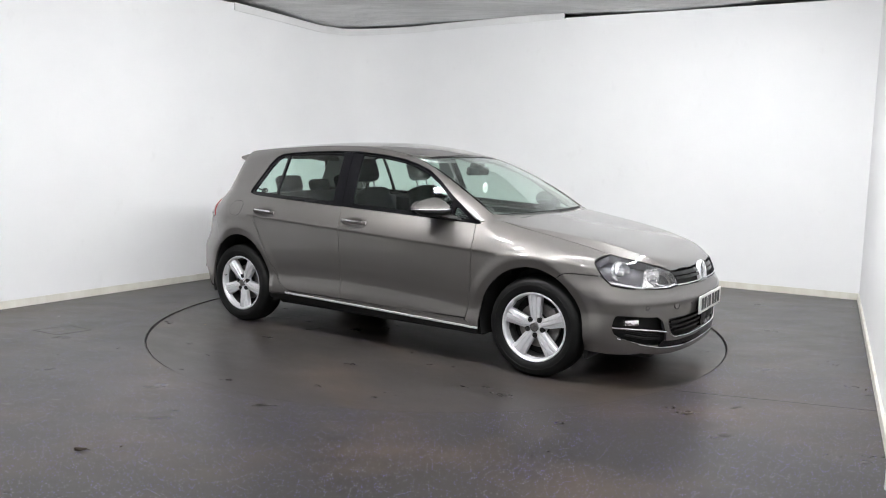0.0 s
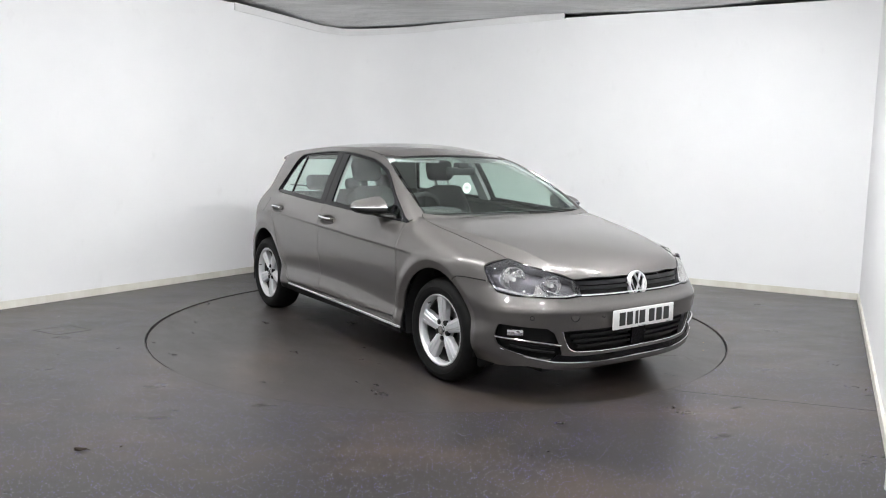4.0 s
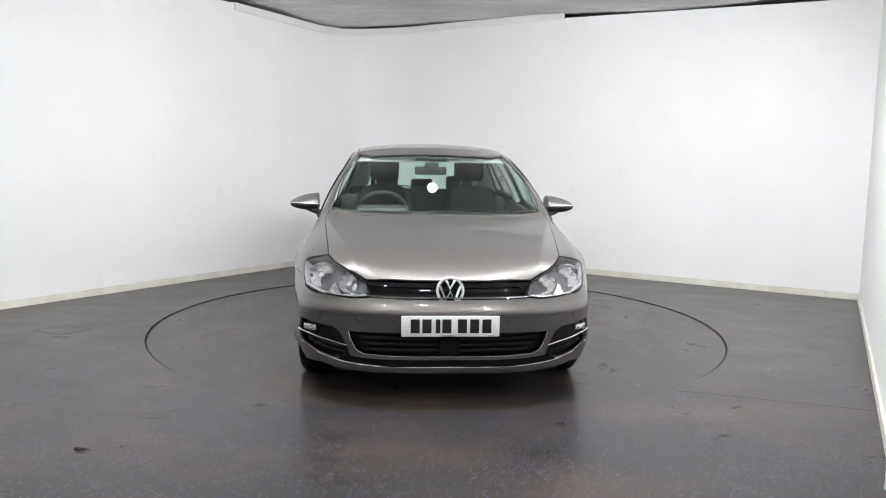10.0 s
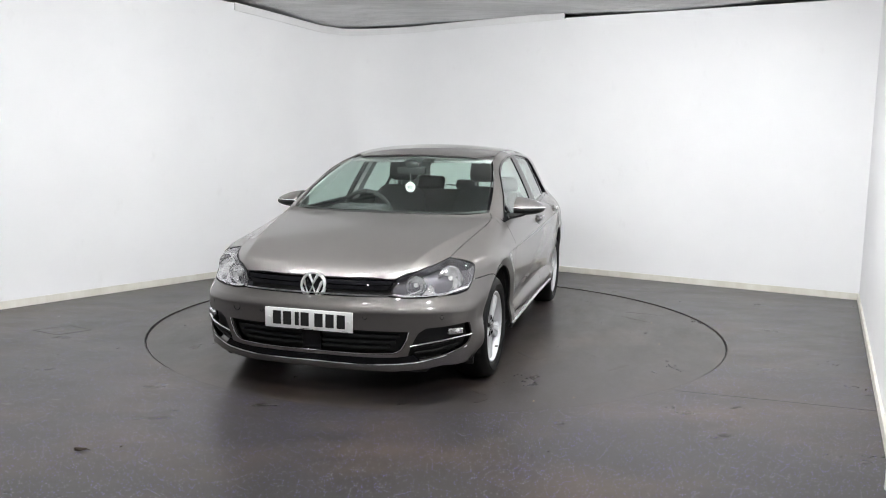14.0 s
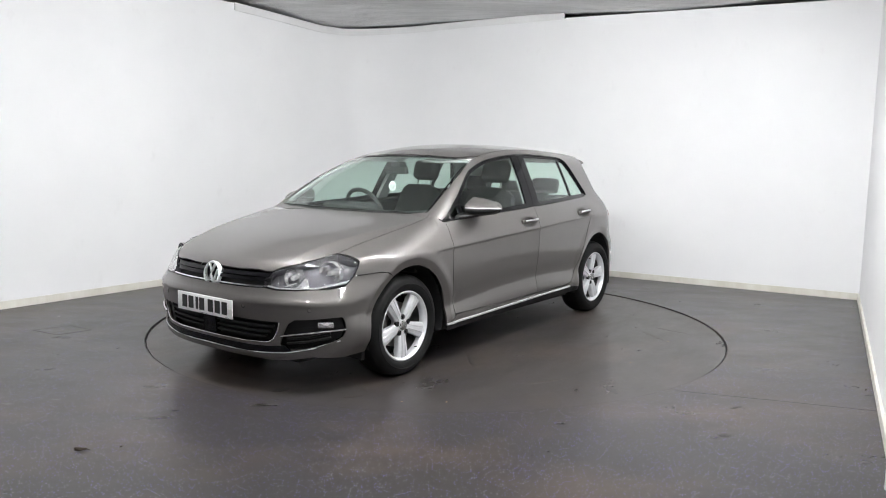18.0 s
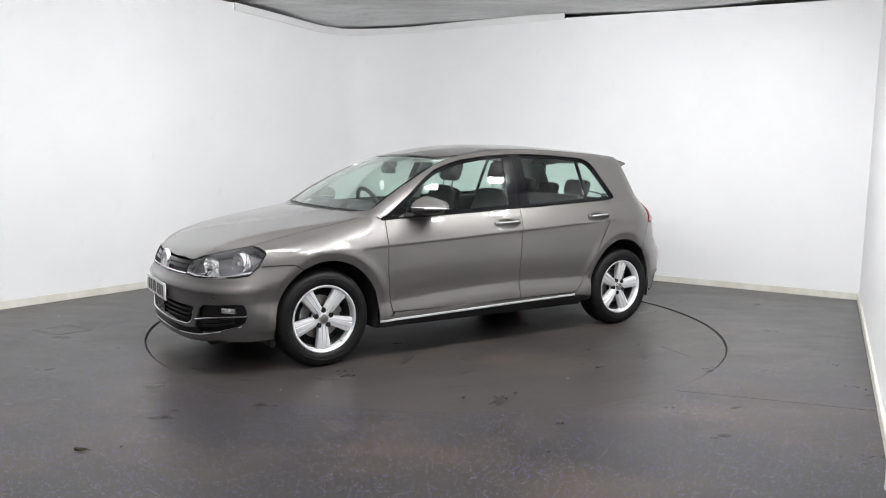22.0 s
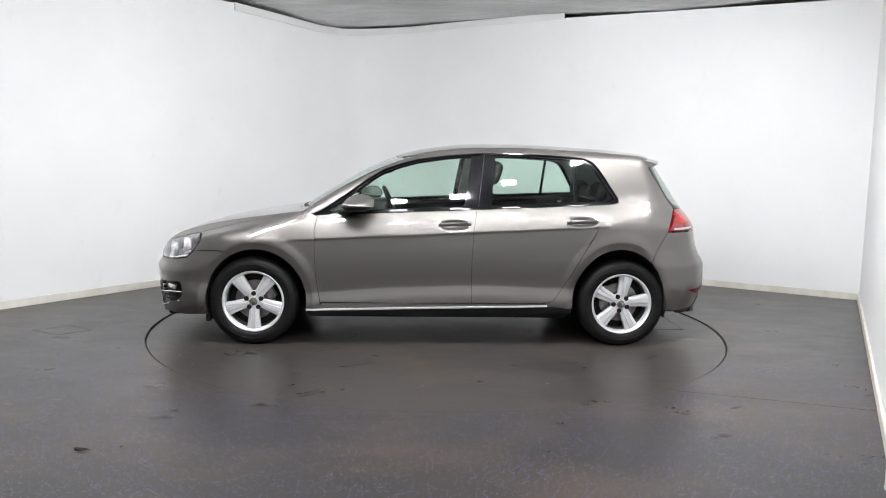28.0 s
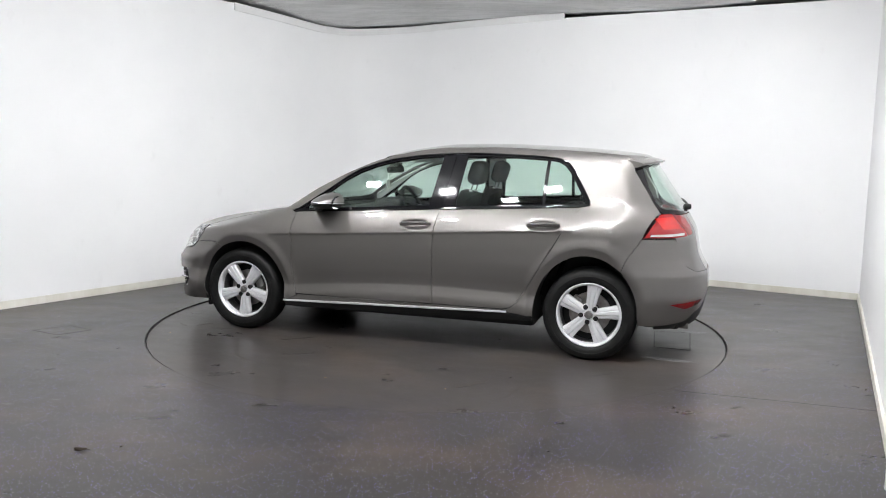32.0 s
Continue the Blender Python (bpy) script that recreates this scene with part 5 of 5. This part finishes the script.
def wheel_meshes():
    """Meshes of one wheel about its own axle, outer face towards +y."""
    out = {}

    def keep(name, bm, mat, sharp=35):
        me = bpy.data.meshes.new(name)
        bmesh.ops.recalc_face_normals(bm, faces=bm.faces)
        bm.to_mesh(me)
        bm.free()
        me.materials.append(mat)
        me.shade_smooth()
        me.set_sharp_from_angle(angle=radians(sharp))
        out[name] = me
    keep("rim", turned([(0.198, -0.012), (0.204, 0.004), (0.212, 0.010), (0.218, 0.008), (0.219, 0.0), (0.212, -0.012), (0.206, -0.040), (0.196, -0.040), (0.196, -0.03)], 64, True), ALLOY)
    # deeper part of the rim, coloured dark for the shade between the spokes
    keep("barrel", turned([(0.206, -0.041), (0.204, -0.15), (0.196, -0.15), (0.192, -0.041)], 64, True), BARREL)
    keep("tyre", turned([(0.213, 0.0), (0.222, 0.012), (0.240, 0.020), (0.262, 0.022), (0.284, 0.018), (0.298, 0.008), (0.308, -0.008), (0.313, -0.022), (0.3155, -0.05), (0.316, -0.08),
                         (0.3155, -0.12), (0.313, -0.145), (0.300, -0.175), (0.26, -0.185), (0.213, -0.165)], 72, True), RUBBER, 60)
    # raised line and tread grooves
    rib = turned([(0.2585, 0.0215), (0.2600, 0.0235), (0.2640, 0.0235), (0.2655, 0.0215)], 72, True)
    keep("sidewall_rib", rib, RUBBER, 60)
    keep("spoke", spoke_mesh(), ALLOY, 20)
    keep("hub", turned([(0.0, -0.012), (0.030, -0.013), (0.052, -0.020), (0.070, -0.030), (0.072, -0.050), (0.0, -0.050)], 40), ALLOY)
    keep("centre_cap", turned([(0.0, -0.004), (0.022, -0.005), (0.028, -0.008), (0.030, -0.014)], 32), STEEL)
    keep("cap_ring", joined(turned([(0.024, -0.006), (0.025, -0.003), (0.029, -0.004), (0.030, -0.010), (0.024, -0.010)], 32, True),
                            tube([(-0.018, -0.003, 0.010), (0.0, -0.003, -0.010), (0.018, -0.003, 0.010)], 0.003, 5)), CHROME)
    # bolt with a black collar that paints the shade of its recess
    keep("wheel_bolt", joined(turned([(0.0, 0.004), (0.008, 0.004), (0.0095, 0.0), (0.0095, -0.02)], 12), turned([(0.0095, -0.002), (0.0165, 0.0), (0.0165, -0.02)], 16)), BLACK)
    keep("brake_disc", turned([(0.05, -0.075), (0.140, -0.075), (0.140, -0.097), (0.05, -0.097)], 48, True), STEEL)
    keep("brake_drum", turned([(0.0, -0.060), (0.070, -0.062), (0.075, -0.075), (0.075, -0.10), (0.192, -0.115), (0.195, -0.14), (0.0, -0.14)], 40), UNDER)
    keep("brake_caliper", block(0.085, 0.15, -0.11, -0.062, -0.055, 0.055, 0.012), STEEL)
    keep("valve", tube([(0, -0.01, 0.190), (0, 0.012, 0.186)], 0.004, 8), BLACK)
    return out


WM = wheel_meshes()


def wheel(x, y, turn, spin):
    w = part("wheel", WM["rim"], None, car, "silver five-spoke alloy wheel with a black tyre")
    w.matrix_basis = pose(x, y, 0.311, 0, 0, turn) @ pose(0, 0, 0, 0, spin, 0)
    part("tyre", WM["tyre"], None, w, "worn black rubber tyre")
    part("sidewall_rib", WM["sidewall_rib"], None, w)
    part("barrel", WM["barrel"], None, w, "wheel barrel with the rim's shade put into its dark colour")
    part("hub", WM["hub"], None, w)
    part("centre_cap", WM["centre_cap"], None, w)
    part("cap_ring", WM["cap_ring"], None, w)
    part("brake_disc", WM["brake_disc"], None, w)
    part("brake_drum", WM["brake_drum"], None, w)
    c = part("brake_caliper", WM["brake_caliper"], None, w)
    c.matrix_basis = pose(0, 0, 0, 0, -spin - (150 if x > 0 else 30) * (1 if turn == 0 else 1), 0)
    part("valve", WM["valve"], None, w).matrix_basis = pose(0, 0, 0, 0, 36, 0)
    for k in range(5):
        part("spoke", WM["spoke"], None, w).matrix_basis = pose(0, 0, 0, 0, 72 * k, 0)
        b = part("wheel_bolt", WM["wheel_bolt"], None, w)
        b.matrix_basis = pose(0, 0, 0, 0, 72 * k + 36, 0) @ Matrix.Translation((0, -0.012, 0.053))


wheel(1.316, 0.838, 0, 180)
wheel(-1.320, 0.830, 0, -10)
wheel(1.316, -0.838, 180, 2)
wheel(-1.320, -0.830, 180, 40)


# ---------------------------------------------------------------- under the skin
def build_inside():
    # dark shell behind doors, wings and bumper gaps
    arch_f = ellipse(1.293, 0.31, 0.375, 0.40, -10, 190, 24)
    arch_r = ellipse(-1.292, 0.31, 0.365, 0.42, -10, 190, 24)
    lowline = [(-0.90, 0.23), (0.90, 0.215)]
    shell = [(0.90, 0.90), *[(x, belt_z(x) - 0.012) for x in np.linspace(0.80, -1.22, 16)], (-1.30, 1.03), (-1.62, 0.95), (-1.62, 0.86), *[q for q in arch_r[::-1] if q[1] > 0.26 and not (q[0] < -1.5 and q[1] < 0.7)], *lowline, *[q for q in arch_f[::-1] if q[1] > 0.26 and not (q[0] > 1.5 and q[1] < 0.7)], (1.60, 0.78), (1.3, 0.82), (1.05, 0.85)]
    both("inner_shell", "side", shell, DASH, car, "dark door trim and inner body", step=0.05, out=-0.030, thick=0.02, gap=0)
    # wheel housings
    for cx, rx, rz in ((1.293, 0.358, 0.385), (-1.292, 0.350, 0.405)):
        for s in (1, -1):
            bm = bmesh.new()
            rows = []
            for a in np.linspace(-14, 194, 33):
                x, z = cx + rx * math.cos(radians(a)), 0.31 + rz * math.sin(radians(a))
                rows.append([bm.verts.new((x, s * y, max(z, 0.20))) for y in (0.842, 0.80, 0.60, 0.50)] + [bm.verts.new((cx + 0.2 * (x - cx), s * 0.50, 0.31 + 0.2 * (z - 0.31)))])
            for a, b in zip(rows, rows[1:]):
                for k in range(4):
                    bm.faces.new((a[k], a[k + 1], b[k + 1], b[k]))
            part("wheel_housing", bm, UNDER, car, "black wheel arch liner")
    part("underbody", joined(block(-0.94, 0.93, -0.78, 0.78, 0.19, 0.27, 0.02), block(-1.93, 2.00, -0.48, 0.48, 0.20, 0.30, 0.03), block(1.68, 1.98, -0.62, 0.62, 0.17, 0.26, 0.02), block(-1.90, -1.66, -0.66, 0.66, 0.22, 0.30, 0.02)), UNDER, car, "black underbody panels")
    for x, s in ((1.64, 1), (1.64, -1)):
        part("air_deflector", block(x - 0.01, x + 0.02, s * 0.66 - 0.14, s * 0.66 + 0.14, 0.155, 0.24, 0.008), BLACK, car)
    back = sym(N((0.0, 0.70), (0.44, 0.70), (0.62, 0.70), (0.74, 0.60), (0.76, 0.40), (0.70, 0.26), (0.4, 0.24), (0.0, 0.24)))
    part("nose_backing", panel("nose", back, mat=UNDER, step=0.06, out=-0.10, thick=0.01, gap=0), UNDER, car)
    part("tail_backing", panel("rear", sym([(0.0, 0.97), (0.55, 0.97), (0.72, 0.9), (0.70, 0.35), (0.6, 0.25), (0.0, 0.25)]), mat=UNDER, step=0.06, out=-0.06, thick=0.01, gap=0), UNDER, car)
    hood_under = [(1.10, 0.0), (1.08, 0.4), (1.02, 0.62), (1.3, 0.66), (1.6, 0.60), (1.9, 0.45), (1.95, 0.0)]
    part("engine_cover", panel("top", sym_top(hood_under), mat=UNDER, step=0.08, out=-0.05, thick=0.01, gap=0), UNDER, car)
    # headliner and pale pillar trims
    seam = [q for q in via("side", "top", *ROOF_SEAM) if q[0] < 0.26]
    part("headliner", panel("top", sym_top([(0.29, 0.0), (0.26, 0.4), *[(x, y - 0.01) for x, y in seam if x > -1.5], (-1.55, 0.0)]), mat=LINER, step=0.06, out=-0.030, thick=0.01, gap=0), LINER, car, "pale grey headliner")
    trim = [(0.88, 0.955), *ROOF_SEAM[1:-1], (-1.60, 1.30), (-1.70, 1.13), (-1.72, 1.06), (-1.30, 1.05), *WIN_TOP[::-1]]
    both("pillar_trim", "side", trim, LINER, car, "pale grey pillar trim", step=0.035, out=-0.022, thick=0.012, gap=0.004)
    both("centre_pillar_trim", "side", [(-0.215, 1.0), (-0.27, 1.355), (-0.375, 1.357), (-0.335, 1.005)], LINER, car, "pale grey pillar trim", step=0.05, out=-0.030, thick=0.03, gap=0)
    part("bulkhead", joined(block(0.78, 1.10, -0.74, 0.74, 0.60, 0.90, 0.02), block(0.80, 1.0, -0.60, 0.60, 0.88, 0.945, 0.02)), UNDER, car)
    # floor, dashboard
    part("cabin_floor", block(-0.92, 0.92, -0.70, 0.70, 0.27, 0.31, 0.02), DASH, car)
    part("boot_floor", block(-1.88, -1.28, -0.50, 0.50, 0.31, 0.60, 0.02), DASH, car)
    bm = block(0.42, 1.02, -0.72, 0.72, 0.55, 0.945, 0.05, 4)
    for v in bm.verts:
        if v.co.z > 0.8:
            v.co.x += 0.0
            v.co.z -= 0.06 * max(0, (0.62 - v.co.x)) / 0.2
        f = max(0, v.co.x - 0.6)
        v.co.y *= 1 - 0.25 * f
    dash = part("dashboard", bm, DASH, car, "soft dark grey dashboard")
    bm = block(0.40, 0.66, -0.56, -0.18, 0.88, 0.985, 0.035, 4)
    part("instrument_hood", bm, DASH, dash)
    part("centre_console", block(-0.35, 0.50, -0.11, 0.11, 0.31, 0.62, 0.03), DASH, car)
    at = Matrix.Translation((0.36, -0.37, 0.915)) @ pose(0, 0, 0, 0, 0, -90) @ pose(0, 0, 0, -26, 0, 0)
    n, m = 40, 10
    bm = bmesh.new()
    rings = [[bm.verts.new(((0.182 + 0.017 * math.cos(2 * math.pi * j / m)) * math.cos(2 * math.pi * i / n), 0.017 * math.sin(2 * math.pi * j / m), (0.182 + 0.017 * math.cos(2 * math.pi * j / m)) * math.sin(2 * math.pi * i / n))) for j in range(m)] for i in range(n)]
    for i in range(n):
        for j in range(m):
            bm.faces.new((rings[i][j], rings[(i + 1) % n][j], rings[(i + 1) % n][(j + 1) % m], rings[i][(j + 1) % m]))
    sw = part("steering_wheel", moved(bm, at), BLACK, car, "black leather steering wheel")
    part("boss", moved(block(-0.075, 0.075, 0.0, 0.05, -0.06, 0.05, 0.02, 3), at), BLACK, sw)
    for a in (0, 180, 270):
        c, s = math.cos(radians(a)), math.sin(radians(a))
        part("spoke", moved(tube([(0.05 * c, 0.02, 0.05 * s), (0.175 * c, 0.0, 0.175 * s)], 0.018, 8, 0.5), at), BLACK, sw)
    # seats
    for s in (1, -1):
        y = 0.36 * s
        seat = part("front_seat", seat_back(0.25, 0.60, 0.10, 0.055), CLOTH, car, "charcoal cloth front seat with headrest")
        seat.matrix_basis = pose(-0.20, y, 0.52, 0, -17, 0)
        part("cushion", block(-0.05, 0.48, -0.25, 0.25, -0.10, 0.06, 0.05, 3), CLOTH, seat).matrix_basis = pose(0, 0, 0, 0, 8, 0)
        for q in (0.07, -0.07):
            part("post", tube([(0, q, 0.56), (0, q, 0.70)], 0.006), CHROME, seat)
        part("headrest", block(-0.055, 0.055, -0.125, 0.125, 0.655, 0.835, 0.05, 4), CLOTH, seat)
        for q in (0.07, -0.07):
            part("post_collar", block(-0.012, 0.012, q - 0.016, q + 0.016, 0.598, 0.612, 0.004), BULB, seat)
    bench = part("rear_bench", seat_back(0.62, 0.56, 0.12, 0.03), CLOTH, car, "charcoal cloth rear bench with three headrests")
    bench.matrix_basis = pose(-1.02, 0, 0.50, 0, -20, 0)
    part("cushion", block(-0.02, 0.46, -0.62, 0.62, -0.14, 0.03, 0.05, 3), CLOTH, bench)
    for y, w, h in ((0.36, 0.13, 0.11), (-0.36, 0.13, 0.11), (0.0, 0.11, 0.075)):
        part("headrest", block(-0.045, 0.045, y - w, y + w, 0.575, 0.60 + h, 0.035, 3), CLOTH, bench)
        for q in (0.05, -0.05):
            part("post", tube([(0, y + q, 0.53), (0, y + q, 0.60)], 0.006), CHROME, bench)
    for s in (1, -1):
        part("boot_side_trim", joined(block(-1.72, -1.10, min(s * 0.56, s * 0.68), max(s * 0.56, s * 0.68), 0.745, 0.985, 0.02), block(-1.30, -0.95, min(s * 0.60, s * 0.76), max(s * 0.60, s * 0.76), 0.745, 0.99, 0.02)), DASH, car, "dark boot side trim")
    part("parcel_shelf", block(-1.74, -1.24, -0.60, 0.60, 0.955, 0.975, 0.006), DASH, car)
    # cabin mirror and sun visors
    mir = part("cabin_mirror", moved(block(-0.02, 0.02, -0.118, 0.118, -0.030, 0.030, 0.014, 3), pose(0.395, -0.015, 1.240, 0, 8, -8)), BLACK, car, "black interior mirror")
    part("stem", tube([(0.40, -0.015, 1.25), (0.42, -0.005, 1.275)], 0.012), BLACK, mir)
    part("sensor_box", block(0.345, 0.425, -0.055, 0.045, 1.262, 1.302, 0.012), BLACK, car)
    for s in (1, -1):
        part("sun_visor", moved(block(-0.07, 0.07, -0.19, 0.19, -0.01, 0.01, 0.008), pose(0.20, s * 0.31, 1.322, 0, 12, 0)), LINER, car, "pale grey sun visor")


def seat_back(half, high, thick, bolster):
    """An upholstered back: rounded outline, side bolsters, slight waist."""
    bm = bmesh.new()
    nu, nv = 12, 10
    front, back = [], []
    for j in range(nv + 1):
        v = j / nv
        w = half * (1 - 0.22 * max(0, v - 0.55) / 0.45 if half < 0.4 else 1 - 0.04 * v)
        fr, bk = [], []
        for i in range(nu + 1):
            u = -1 + 2 * i / nu
            top = -0.05 * abs(u) ** 4 * (1 if v > 0.9 else 0)
            fr.append(bm.verts.new((thick * 0.5 + bolster * abs(u) ** 3 * (1 - 0.5 * v) - 0.5 * thick * abs(u) ** 8, u * w, v * high + top)))
            bk.append(bm.verts.new((-thick * 0.5 + 0.3 * thick * abs(u) ** 6, u * w, v * high + top)))
        front.append(fr)
        back.append(bk)
    for g in (front, back):
        for j in range(nv):
            for i in range(nu):
                bm.faces.new((g[j][i], g[j][i + 1], g[j + 1][i + 1], g[j + 1][i]))
    for j in range(nv):
        for i in (0, nu):
            bm.faces.new((front[j][i], front[j + 1][i], back[j + 1][i], back[j][i]))
    for j in (0, nv):
        for i in range(nu):
            bm.faces.new((front[j][i], front[j][i + 1], back[j][i + 1], back[j][i]))
    return bm


build_inside()

# service tag hung from the cabin mirror
tag = thing("hanging_tag", "round white paper tag hanging from the cabin mirror", "tag")
part("disc", moved(turned([(0, 0.002), (0.037, 0.002), (0.038, 0.0), (0.037, -0.002), (0, -0.002)], 32), pose(0.455, -0.003, 1.118, 0, 0, -90)), PLATE, tag)
part("string", tube([(0.455, -0.003, 1.155), (0.45, -0.003, 1.225)], 0.0015, 6), PLATE, tag)
for z, w in ((1.128, 0.022), (1.120, 0.026), (1.112, 0.024), (1.104, 0.018)):
    part("print_line", block(0.4565, 0.4575, -0.003 - w, -0.003 + w, z - 0.0015, z + 0.0015), DARK_PAINT, tag, smooth=False)


# crumbs lying on the turntable
CRUMBS = []
for x, y in ((1.756, 1.091), (0.151, 1.741), (1.615, 1.294), (-0.60, 1.70), (-1.4, -1.2)):
    c = thing("crumb", "tiny pale brown crumb lying on the turntable", "crumb", "crumbs")
    bm = bmesh.new()
    bmesh.ops.create_icosphere(bm, subdivisions=1, radius=0.005)
    for v in bm.verts:
        v.co = (v.co.x * 1.4 + 0.002 * noise.noise(v.co * 300), v.co.y, max(0, v.co.z * 0.6 + 0.004))
    part("piece", bm, CRUMB, c)
    CRUMBS.append((c, x, y))


def motions():
    rows = [(t, pose(0, 0, TABLE_Z, 0, 0, a)) for t, a in TURN]
    walk(table, rows)
    shift = Matrix.Translation((CAR_OFFSET[0], CAR_OFFSET[1], 0.0))
    walk(car, [(t, m @ shift) for t, m in rows])
    for c, x, y in CRUMBS:
        walk(c, [(t, m @ Matrix.Translation((x, y, 0.0))) for t, m in rows])
    walk(tag, [(t, m @ shift) for t, m in rows])


motions()
